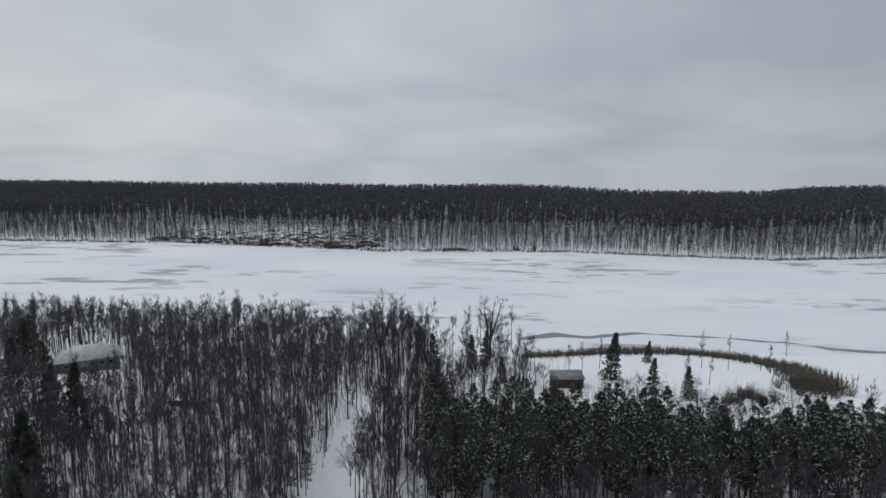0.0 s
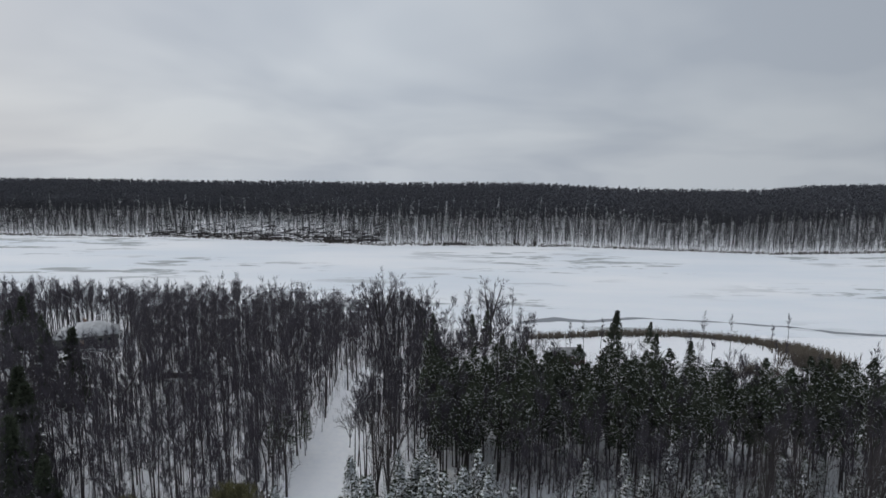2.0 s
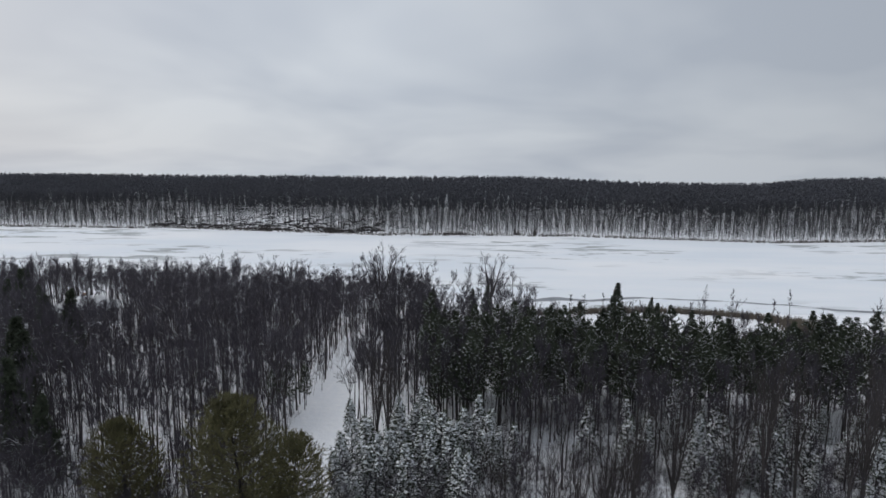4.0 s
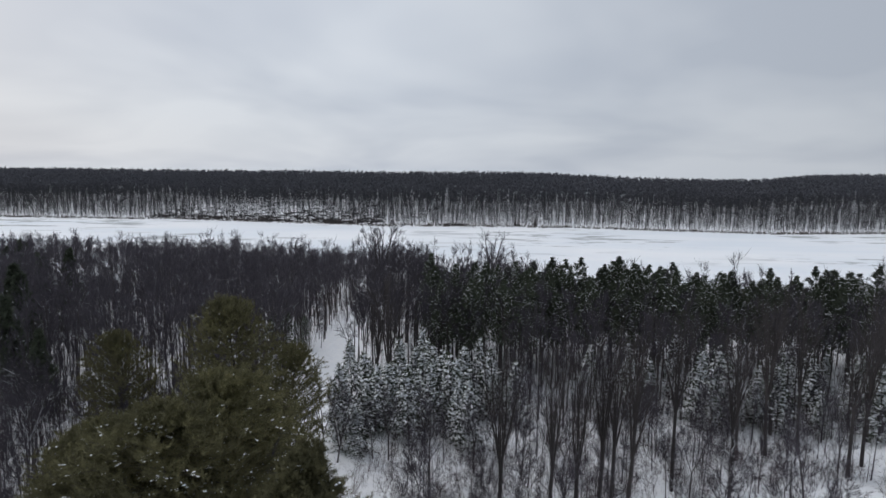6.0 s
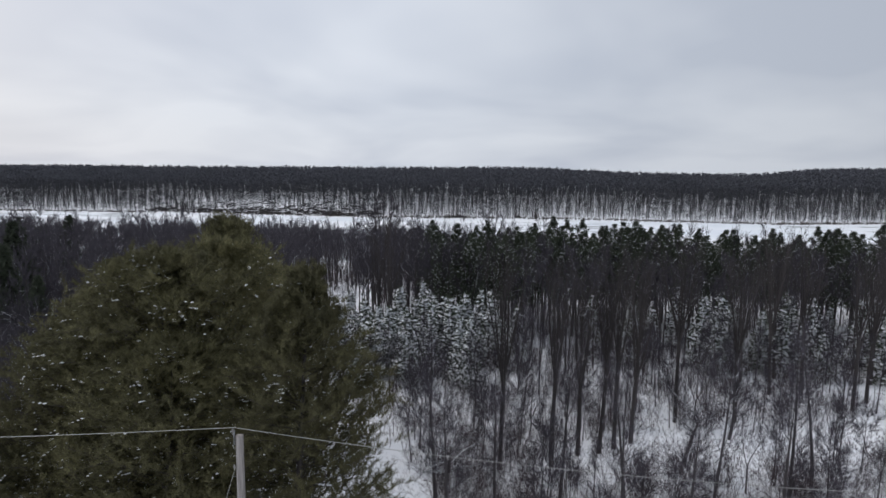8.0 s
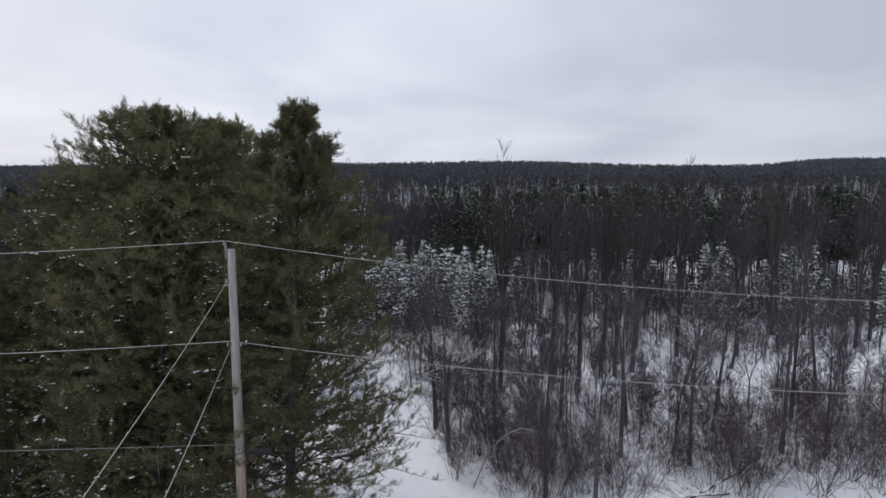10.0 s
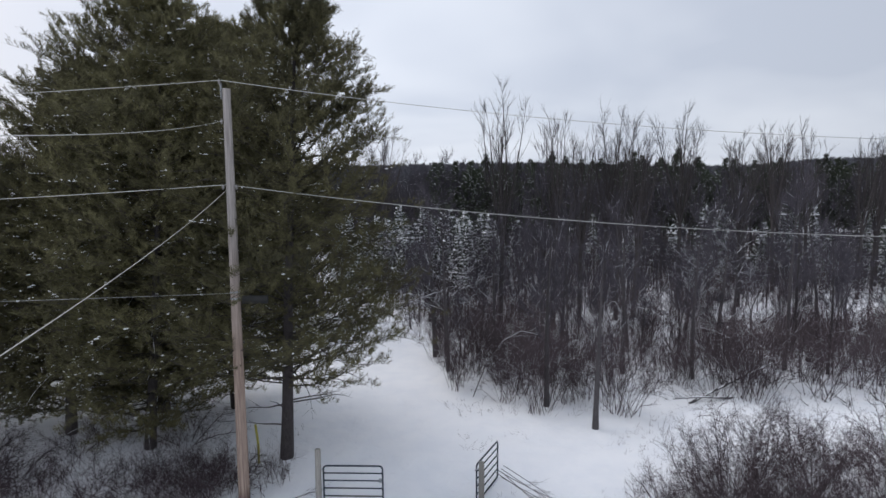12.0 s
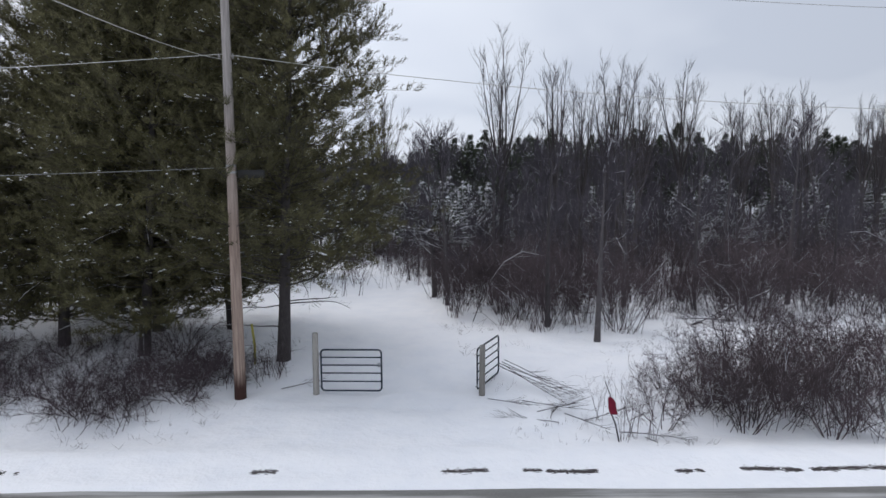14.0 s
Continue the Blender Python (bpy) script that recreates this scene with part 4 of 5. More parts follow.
def build_single_trees():
    rng = random.Random(77)

    def lone(x, y, label, **k):
        t, c = bare_tree(rng, **k)
        ob = tree_thing("bare_tree", t, c, label)
        ob.matrix_basis = pose(x, y, ground_z(x, y), 0, 0, rng.uniform(0, 360))
        return ob

    lone(14.6, 176, "large spreading leafless tree by the lake shore", H=20.5, r0=0.42, first=0.28, forks=6, limbs=60, branches=7, twigs=6, reach=0.2, spread=46, twig=0.02)
    lone(-17.5, 160, "tall broad leafless tree above the wood", H=22.5, r0=0.40, first=0.3, forks=8, limbs=96, branches=7, twigs=7, reach=0.19, spread=30, up=0.14, twig=0.02)
    # tall trees above the thicket
    for x, y, H, n, w in ((4.1, 41.2, 17.5, 7, 0.27), (8.0, 41.5, 15.6, 6, 0.2), (10.4, 43.5, 15.2, 6, 0.2), (13.7, 45, 16.3, 6, 0.18), (12.2, 44, 15.0, 6, 0.2), (15.4, 46, 15.0, 6, 0.2), (20.9, 50.6, 17.2, 8, 0.3),
                          (26.5, 51, 14.8, 6, 0.22), (37.1, 63.3, 17.2, 7, 0.24), (33.6, 58, 16.4, 7, 0.24), (37.2, 58.5, 16.8, 6, 0.18), (39.4, 54, 15.0, 6, 0.24), (42.2, 56, 16.0, 6, 0.26), (30.0, 57, 15.0, 5, 0.2), (47, 62, 16.0, 6, 0.26),
                          (51, 65, 16.5, 6, 0.26), (-6.3, 66, 17.5, 7, 0.26), (-8.3, 68, 17.0, 6, 0.2), (18, 53, 14.6, 6, 0.2)):
        t, c = fan_tree(rng, H * 1.09, 0.17, rng.uniform(0.38, 0.46), n, w)
        ob = tree_thing("bare_tree", t, c, "tall leafless tree with an upright fan of twigs", (PINEBARK, PINEBARK))
        ob.matrix_basis = pose(x, y, ground_z(x, y), 0, 0, rng.uniform(0, 360))
        tagged(ob, group="tall trees above the thicket")
    for x, y, H in ((0.1, 35.2, 7.0), (-46.6, 62.5, 9.0), (-42.0, 58.0, 7.5), (-39, 52.5, 6.5), (17.5, 41.0, 6.5), (24.0, 47.0, 7.0)):
        snow_lined_tree(rng, x, y, H, "crooked leafless tree with snow lining its limbs")
    # trunks at the edge of the clearing
    for x, y, H in ((6.4, 23.2, 7.5), (4.75, 25.6, 8.0), (0.2, 31.2, 9.0), (9.8, 30.5, 9), (13.2, 29.5, 8.5), (3.0, 33, 8.5), (-0.6, 34.5, 10), (16.5, 34, 10), (19, 31, 9.5), (22.5, 36, 10.5), (7.5, 36, 10), (11.5, 35, 9.5), (26, 39, 11), (-1.2, 45, 10.5)):
        lone(x, y, "slim leafless tree at the edge of the clearing", H=H, r0=0.13, first=0.35, limbs=22, branches=6, twigs=5, reach=0.3, spread=38)
    for x, y, H in ((-10.6, 55.5, 7.5), (-12.6, 58.0, 8.5), (-11.2, 60.5, 7.5), (-14.6, 57.0, 7.0), (-15.4, 92, 8), (-15.0, 104, 9)):
        lone(x, y, "slim leafless sapling standing in the lane", H=H, r0=0.09, first=0.2, forks=4, limbs=36, branches=5, twigs=5, reach=0.25, spread=34, twig=0.012)
    # thin birches by the reeds
    for x, y, H in ((64, 148, 9), (71, 150, 7), (84, 166, 10), (77, 168, 11), (110, 181, 8), (97, 168, 7), (34, 152, 10), (40, 162, 9), (46, 166, 8.5), (22, 165, 12), (19, 168, 13), (26, 160, 11), (92, 152, 5), (88, 150, 6)):
        lone(x, y, "thin leafless birch standing by the reeds", H=H, r0=0.09, first=0.35, limbs=16, branches=5, twigs=3, reach=0.2, spread=30, twig=0.03)


build_single_trees()


# ---- shrubs ----
def shrub_shape(rng, H, stems, spread, fork=4, twig=4, r=0.016, foot=0.0, low=0.3):
    s = Shape()
    for _ in range(stems):
        a, d = rng.uniform(0, 6.283), foot * math.sqrt(rng.random()) if foot else abs(rng.gauss(0, spread * 0.35))
        pts, _ = bent(rng, (d * math.cos(a), d * math.sin(a), -0.1), (0.5 * rng.gauss(0, 1) * spread * 0.5, 0.5 * rng.gauss(0, 1) * spread * 0.5, 1), H * rng.uniform(0.5, 1.1), 4, 0.13, -0.01)
        s.tube(pts[::2], [r, r * 0.65, r * 0.2], 3)
        for _ in range(fork):
            g, e = along(pts, rng.uniform(low, 0.97))
            L = H * rng.uniform(0.15, 0.38)
            bp, _ = bent(rng, g, side_way(rng, e, 40), L, 2, 0.15, 0.0)
            s.spike(bp[0], bp[-1], r * 0.5)
            for _ in range(twig):
                q, h = along(bp, rng.uniform(0.1, 0.95))
                s.spike(q, q + side_way(rng, h, 40) * rng.uniform(0.2, 0.6), r * 0.4)
    return s


def arching_shrub(rng, H, stems, lean):
    """A clump of stout stems from one foot that arch outward, with a haze of fine twigs above."""
    s = Shape()
    for k in range(stems):
        a = 6.283 * (k + rng.random()) / stems
        out = lean * rng.uniform(0.25, 1.0)
        L = H * rng.uniform(0.75, 1.2)
        r = rng.uniform(0.010, 0.021)
        pts, _ = bent(rng, (0.16 * math.cos(a), 0.16 * math.sin(a), -0.12), (out * math.cos(a), out * math.sin(a), 1), L, 6, 0.11, -0.05 if rng.random() < 0.35 else 0.02)
        s.tube(pts, [r, r * 0.9, r * 0.78, r * 0.62, r * 0.48, r * 0.32, r * 0.12], 4)
        for _ in range(13):
            q = rng.uniform(0.28, 0.98)
            g, e = along(pts, q)
            bp, _ = bent(rng, g, side_way(rng, e, 42), H * rng.uniform(0.14, 0.36), 3, 0.18, 0.02)
            s.tube(bp, [r * 0.42, r * 0.34, r * 0.24, r * 0.08], 3)
            for _ in range(6):
                h, w = along(bp, rng.uniform(0.15, 0.97))
                s.spike(h, h + side_way(rng, w, 42) * rng.uniform(0.15, 0.5), 0.0042)
    return s


def build_shrubs():
    rng = random.Random(31)

    def sow(shapes, spots, label, group, mat):
        made = [new("shrub", s.mesh("shrub", mat)) for s in shapes]
        for n, (x, y) in enumerate(spots):
            sc = rng.uniform(0.75, 1.15)
            m = pose(x, y, ground_z(x, y), 0, 0, rng.uniform(0, 360)) @ Matrix.Diagonal((sc, sc, sc, 1))
            ob = made[n] if n < len(made) else copy_thing(made[n % len(made)], m)
            ob.matrix_basis = m
            tagged(ob, label, "shrub", group)

    # thicket of upright reddish stems behind the clearing
    tall = [shrub_shape(rng, rng.uniform(2.8, 3.8), 21, 1.1, 7, 6, 0.014, 0.55, 0.40) for _ in range(6)]
    spots = []
    for x0, x1, y0, y1, cell, keep in ((-2.5, 10, 23.4, 33, 1.4, 0.9), (10, 27, 24, 33, 1.6, 0.8), (-2, 27, 33, 40, 2.3, 0.75)):
        for i in range(int((x1 - x0) / cell)):
            for j in range(int((y1 - y0) / cell)):
                x, y = x0 + (i + rng.random()) * cell, y0 + (j + rng.random()) * cell
                if rng.random() < keep and y > 23.9 + 4.2 * math.exp(-((x - 0.5) / 3.2) ** 2) + 1.8 * smooth_step(9, 13, x) and x > path_at(y)[0] + path_at(y)[1] - 0.2:
                    spots.append((x, y))
    sow(tall, spots, "thicket shrub of upright reddish-brown leafless stems", "thicket behind the clearing", BRUSH)
    # tangle by the road, east of the gate
    wide = [arching_shrub(rng, rng.uniform(1.2, 1.8), 9, 1.0) for _ in range(2)] + [shrub_shape(rng, 1.5, 16, 2.2, 6, 5, 0.010, 0.8, 0.25)]
    high = [arching_shrub(rng, rng.uniform(2.0, 2.5), 12, 0.75), shrub_shape(rng, 2.3, 18, 1.8, 7, 6, 0.011, 0.7, 0.35), arching_shrub(rng, rng.uniform(2.1, 2.6), 11, 0.9), shrub_shape(rng, 2.0, 18, 2.0, 7, 6, 0.011, 0.8, 0.35)]
    spots = [(5.3 + 0.95 * i + rng.gauss(0, 0.35), 14.3 + 1.2 * j + rng.gauss(0, 0.4)) for i in range(13) for j in range(5) if (i > 1 or j < 2) and (i > 4 or j < 4)]
    spots = [(x, y) for x, y in spots if x > 5.6 and rng.random() < 0.95 and y > 14.2 + 0.8 * math.exp(-((x - 6.0) / 1.5) ** 2)]
    sow(wide, [p for p in spots if p[0] < 8], "tangled leafless roadside shrub standing in snow", "roadside shrubs east of the gate", BRUSH)
    sow(high, [p for p in spots if p[0] >= 8], "tall tangled leafless roadside shrub standing in snow", "roadside shrubs east of the gate", BRUSH)
    sucker = [shrub_shape(rng, 2.3, 5, 0.35, 4, 3, 0.009, 0.16, 0.4) for _ in range(2)]
    sow(sucker, [(4.62, 13.85), (4.95, 14.3), (5.4, 14.1), (4.3, 15.2)], "thin upright leafless suckers by the stake", "suckers by the stake", BRUSH)
    # brush under the pines, west of the pole
    lowb = [shrub_shape(rng, rng.uniform(1.2, 2.1), 22, 1.6, 4, 4, 0.011, 1.0) for _ in range(3)] + [arching_shrub(rng, rng.uniform(1.3, 2.0), 9, 1.7) for _ in range(3)]
    spots = [(rng.uniform(-16.5, -7.4), rng.uniform(15.7, 19.5)) for _ in range(40)] + [(rng.uniform(-20, -8.2), rng.uniform(18.5, 22.5)) for _ in range(8)] + [(rng.uniform(-6.6, -5.2), rng.uniform(18.2, 19.4)) for _ in range(2)]
    sow(lowb, spots, "low brown brush growing under the pines", "brush under the pines", BRUSH)
    # saplings closing the lane
    lane = [shrub_shape(rng, rng.uniform(2.4, 4.0), 9, 0.6, 5, 4, 0.013, 1.1, 0.25) for _ in range(3)]
    spots = []
    for k in range(16):
        y = 31 + 1.5 * k
        spots.append((path_at(y)[0] + rng.uniform(-1.0, 1.0) * path_at(y)[1], y))
    sow(lane, spots[3:], "thin leafless saplings closing the snowy lane", "saplings of the lane", BRUSH)
    # willows at the end of the reeds
    willow = [shrub_shape(rng, rng.uniform(3.0, 4.2), 26, 1.6, 5, 4, 0.05, 1.4, 0.2) for _ in range(3)]
    spots = [(rng.uniform(88, 103), rng.uniform(139, 150)) for _ in range(16)] + [(rng.uniform(64, 90), rng.uniform(133, 139)) for _ in range(10)]
    sow(willow, spots, "bushy brown willow at the end of the reed bed", "willows by the bay", REED)
    # seedlings in the east glades
    glade = [shrub_shape(rng, rng.uniform(1.5, 2.8), 16, 1.4, 5, 5, 0.015, 0.7) for _ in range(4)]
    spots = [p for p in ((rng.uniform(-4, 46), rng.uniform(33, 60)) for _ in range(200)) if not open_ground(*p)][:130]
    sow(glade, spots, "sparse leafless bush in the snowy glade", "bushes of the glades", BRUSH)


build_shrubs()


def build_reeds():
    rng = random.Random(41)
    line = [(26, 178, 3), (38, 180, 3.2), (55, 184, 3.4), (72, 185, 3.4), (86, 182, 3.6), (95, 177, 4.5), (101, 170, 7), (104, 162, 9), (102, 153, 9), (97, 147, 6)]
    s = Shape()
    for (xa, ya, wa), (xb, yb, wb) in zip(line, line[1:]):
        L = math.hypot(xb - xa, yb - ya)
        for _ in range(int(L * (wa + wb) * 3.4)):
            k = rng.random()
            x, y = xa + k * (xb - xa) + rng.gauss(0, 0.5) * wa * 0.8, ya + k * (yb - ya) + rng.gauss(0, 0.5) * wa * 0.8
            z = max(LAKE, ground_z(x, y))
            for _ in range(2):
                s.spike((x, y, z - 0.1), (x + rng.gauss(0, 0.35), y + rng.gauss(0, 0.35), z + rng.uniform(0.9, 2.4)), 0.12)
    tagged(new("reed_bed", s.mesh("reed_bed", REED)), "band of tan dry reeds curving round the frozen bay", "reeds", kind="stuff")
    # dead grass on the clearing and verge
    s = Shape()
    for _ in range(2600):
        x, y = rng.uniform(-16, 18), rng.uniform(13.4, 27)
        if abs(x - path_at(y)[0]) < path_at(y)[1] * 0.7 or noise.noise((x / 3, y / 3, 9)) < 0.05:
            continue
        z = ground_z(x, y)
        for _ in range(3):
            s.spike((x + rng.gauss(0, 0.05), y + rng.gauss(0, 0.05), z - 0.05), (x + rng.gauss(0, 0.14), y + rng.gauss(0, 0.14), z + rng.uniform(0.08, 0.3)), 0.005)
    tagged(new("dead_grass", s.mesh("dead_grass", BRUSH)), "dead grass stalks poking through the snow", "grass", kind="stuff")


build_reeds()


# ---- pole, wires, gates ----
def build_pole():
    base = new("utility_pole")
    x, y = -6.4, 16.95
    base.matrix_basis = pose(x, y, 0, 0, 0, 0)
    s = Shape()
    zs = [-0.6, 0, 1.5, 4, 7, 10, 12.6, 13.25]
    s.tube([(0.0, 0.016 * z, z) for z in zs], [0.185, 0.18, 0.172, 0.16, 0.145, 0.13, 0.118, 0.115], 14, cap=True)
    part("shaft", s, POLEWOOD, base, smooth=False)
    s = Shape()
    s.tube([(-0.16, 0.2, 12.95), (-0.16, 0.2, 13.42)], [0.03, 0.03], 8, cap=True)
    part("top_bracket", s, STEEL, base)
    for z, dx in ((13.45, -0.16), (10.35, 0.2), (10.35, -0.2), (12.3, -0.15)):
        s = Shape()
        s.tube([(dx, 0.1, z - 0.09), (dx, 0.1, z - 0.03), (dx, 0.1, z + 0.0), (dx, 0.1, z + 0.07)], [0.022, 0.04, 0.042, 0.02], 8, cap=True)
        part("insulator", s, CERAMIC, base)
    for z in (7.15, 6.95):
        s = Shape()
        s.tube([(0, 0.11, z - 0.03), (0, 0.11, z + 0.03)], [0.152, 0.152], 14)
        part("strap", s, STEEL, base)
    s = Shape()
    s.box((0.2, 0.06, 6.78), (0.98, 0.2, 7.02))
    part("splice_case", s, BLACK, base, "black cable splice case")
    tagged(base, "weathered wooden utility pole with wires in the snow", "pole")


build_pole()


def wire(name, label, pts, sag, r, mat):
    """A wire hung between the given points, sagging between each two."""
    s = Shape()
    line = []
    for (a, b), drop in zip(zip(pts, pts[1:]), sag):
        n = 28
        for i in range(n + (b == pts[-1])):
            k = i / n
            p = Vector(a).lerp(Vector(b), k)
            line.append((p.x, p.y, p.z - 4 * drop * k * (1 - k)))
    s.tube(line, [r] * len(line), 5)
    tagged(new(name, s.mesh(name, mat, True)), label, "wire")


wire("power_line", "pale bare wire along the road at the pole top", [(-52, 17.1, 13.6), (-6.56, 17.15, 13.5), (46, 17.1, 13.2)], (0.75, 1.9), 0.0095, WIRE)
wire("neutral_line", "pale wire along the road below the pole top", [(-52, 17.1, 10.5), (-6.5, 17.1, 10.42), (46, 17.1, 10.3)], (0.75, 1.8), 0.011, WIRE)
wire("telephone_cable", "thin grey cable along the road", [(-52, 17.05, 7.0), (-6.4, 17.1, 7.1)], (0.35,), 0.008, STEEL)
wire("service_drop", "pale service wire crossing the road from the pole", [(-6.5, 17.0, 12.3), (-0.5, -19, 11.0)], (1.1,), 0.0065, WIRE)
wire("service_drop", "twisted service wire crossing the road lower on the pole", [(-6.5, 17.0, 10.25), (-0.5, -19, 8.6)], (1.2,), 0.008, WIRE)


def gate_post(x, y, h):
    s = Shape()
    s.tube([(0, 0, -0.4), (0, 0, 0), (0.01, 0, h * 0.6), (0.015, 0, h)], [0.1, 0.1, 0.097, 0.092], 10, cap=True)
    ob = new("gate_post", s.mesh("gate_post", POSTWOOD))
    ob.matrix_basis = pose(x, y, ground_z(x, y), 0, 0, 0)
    tagged(ob, "weathered round wooden gate post in snow", "post", "gate posts")
    return ob


gate_post(-4.12, 17.35, 2.0)
gate_post(1.16, 17.2, 1.62)


def build_gate(x, y, turn, label):
    """A six-bar tube gate, hung at its left end."""
    base = new("farm_gate")
    base.matrix_basis = pose(x, y, ground_z(x, y), 0, 0, turn)
    W, z0, z1, c, r = 1.92, 0.14, 1.47, 0.12, 0.029
    ring = []
    for cx, cz, a0 in ((W - c, z1 - c, 0), (c, z1 - c, 90), (c, z0 + c, 180), (W - c, z0 + c, 270)):
        for k in range(5):
            a = radians(a0 + 22.5 * k)
            ring.append((cx + c * math.cos(a), 0, cz + c * math.sin(a)))
    ring.append(ring[0])
    s = Shape()
    for a, b in zip(ring, ring[1:]):
        s.tube([a, b], [r, r], 8)
    part("frame", s, GATEPAINT, base, smooth=True)
    for k in range(1, 5):
        z = z0 + (z1 - z0) * (k / 5) ** 0.92
        s = Shape()
        s.tube([(0.0, 0, z), (W, 0, z)], [0.023, 0.023], 8)
        part("bar", s, GATEPAINT, base, smooth=True)
    for z in (z0 + 0.14, z1 - 0.14):
        s = Shape()
        s.tube([(-0.14, 0, z), (0.02, 0, z)], [0.014, 0.014], 6, cap=True)
        s.tube([(-0.02, 0, z - 0.05), (-0.02, 0, z + 0.05)], [0.024, 0.024], 8, cap=True)
        part("hinge", s, STEEL, base)
    s = Shape()
    s.box((W - 0.12, -0.02, z0 + 0.78), (W - 0.02, 0.02, z0 + 0.9))
    part("latch", s, STEEL, base)
    tagged(base, label, "gate", "gates of the lane")


build_gate(-3.93, 17.3, -2, "dark blue tubular steel farm gate, shut across snow")
build_gate(1.02, 17.35, 64, "dark blue tubular steel farm gate, swung open")


def build_small_things():
    rng = random.Random(3)
    # marker on the slope beside the pole
    s = Shape()
    s.tube([(0, 0, -0.2), (0.02, 0, 0.7), (-0.06, 0, 1.5)], [0.045, 0.045, 0.045], 8, cap=True)
    ob = new("marker_post", s.mesh("marker_post", material("yellow_plastic", (0.36, 0.33, 0.07), 0.6)[0]))
    ob.matrix_basis = pose(-7.0, 20.2, ground_z(-7.0, 20.2))
    tagged(ob, "faded yellow plastic marker post beside the pine", "post")
    # stake with a red rag
    base = new("flag_stake")
    s = Shape()
    s.tube([(0.2, 0, -0.2), (0.06, 0, 0.45), (-0.1, 0.02, 0.85), (-0.1, 0, 1.25), (-0.24, 0, 1.6)], [0.022, 0.02, 0.018, 0.015, 0.01], 6, cap=True)
    part("stake", s, BARK, base)
    s = Shape()
    n = 8
    for i in range(7):
        z = 1.2 - 0.44 * i / 6
        w = 0.05 + 0.05 * math.sin(min(1, i / 2.5) * 1.57)
        for k in range(n):
            a = 6.283 * k / n
            f = 1 + 0.18 * math.sin(3 * a + i)
            s.v.append((-0.12 + 0.02 * i + w * f * math.cos(a), -0.06 + 0.5 * w * f * math.sin(a), z))
    for i in range(6):
        for k in range(n):
            a, b = i * n + k, i * n + (k + 1) % n
            s.f += [(a, b, b + n), (a, b + n, a + n)]
    s.f += [(0, k, k + 1) for k in range(1, n - 1)] + [(6 * n, 6 * n + k + 1, 6 * n + k) for k in range(1, n - 1)]
    part("rag", s, grained("red_cloth", (0.12, 0.006, 0.02), (0.26, 0.012, 0.04), 8, 0.8), base, "crumpled crimson cloth tied to the stake", True)
    base.matrix_basis = pose(4.3, 13.75, ground_z(4.3, 13.75))
    tagged(base, "dark stake with a crimson rag by the roadside", "stake")
    # cut branches by the gate
    for n, (x, y, a, L) in enumerate(((1.75, 18.5, -48, 3.1), (1.85, 18.6, -46, 3.4), (1.95, 18.7, -50, 3.2), (2.05, 18.9, -45, 3.0), (2.0, 18.4, -54, 3.3), (1.9, 18.2, -42, 2.9), (3.4, 15.4, -50, 1.6), (3.9, 15.1, 20, 1.6), (2.3, 16.3, -30, 2.0), (1.3, 16.6, -38, 1.5), (2.6, 15.3, 25, 1.2), (3.1, 14.7, 160, 1.4), (4.7, 14.5, -20, 1.7), (5.3, 14.2, -55, 1.1), (2.9, 14.9, 75, 0.9), (-5.3, 17.6, 30, 1.3))):
        s = Shape()
        pts, _ = bent(rng, (0, 0, 0.55 if L > 2.5 else 0.1), (1, 0, -0.14 if L > 2.5 else 0.05), L, 5, 0.03, 0)
        s.tube(pts, [0.013, 0.012, 0.010, 0.008, 0.006, 0.004], 5)
        for _ in range(12):
            g, e = along(pts, rng.uniform(0.3, 0.98))
            w = side_way(rng, e, 24)
            w.z = abs(w.z) * 0.7
            q = g + w * rng.uniform(0.3, 0.9)
            s.spike(g, q, 0.0055)
            s.spike(g.lerp(q, 0.5), g.lerp(q, 0.5) + side_way(rng, w, 30) * 0.35, 0.005)
        ob = new("cut_branch", s.mesh("cut_branch", BARK))
        ob.matrix_basis = pose(x, y, ground_z(x, y) - 0.04, 0, 0, a)
        tagged(ob, "cut leafless branch lying on the snow by the gate", "branch", "cut branches")
    # fallen trees at the wood's edge
    for x, y, a, L, r, rise in ((24.5, 26.4, 186, 9.5, 0.16, 0.5), (11.6, 25.9, 24, 5.0, 0.06, -16), (13.8, 26.4, 200, 3.6, 0.05, -6)):
        base = new("fallen_tree")
        s, w, sn = Shape(), Shape(), Shape()
        pts, _ = bent(rng, (0, 0, 0.3), (1, 0, 0.05), L, 6, 0.04, 0)
        s.tube(pts, [r * (1 - 0.11 * i) for i in range(7)], 7, cap=True)
        for _ in range(16):
            g, e = along(pts, rng.uniform(0.3, 0.98))
            d = side_way(rng, e, 50)
            d.z = abs(d.z)
            q = g + d * rng.uniform(0.7, 2.0)
            w.spike(g, q, r * 0.2)
            for _ in range(3):
                h = g.lerp(q, rng.uniform(0.3, 0.9))
                w.spike(h, h + side_way(rng, d, 35) * rng.uniform(0.3, 0.8), 0.01)
        for i in range(26 if r > 0.1 else 9):
            g, e = along(pts, rng.uniform(0.02, 0.95))
            sn.lump((g.x, g.y, g.z + r * 0.8), 0.32, r * 0.95, r * 0.6)
        part("trunk", s, BARK, base, smooth=True)
        tagged(part("branchwork", w, BARK, base), kind="stuff")
        tagged(part("snow", sn, SNOWLOAD, base, "snow lying along the fallen trunk"), kind="stuff")
        base.matrix_basis = pose(x, y, ground_z(x, y) - 0.3, 0, 0, a) @ pose(0, 0, 0, 0, rise, 0)
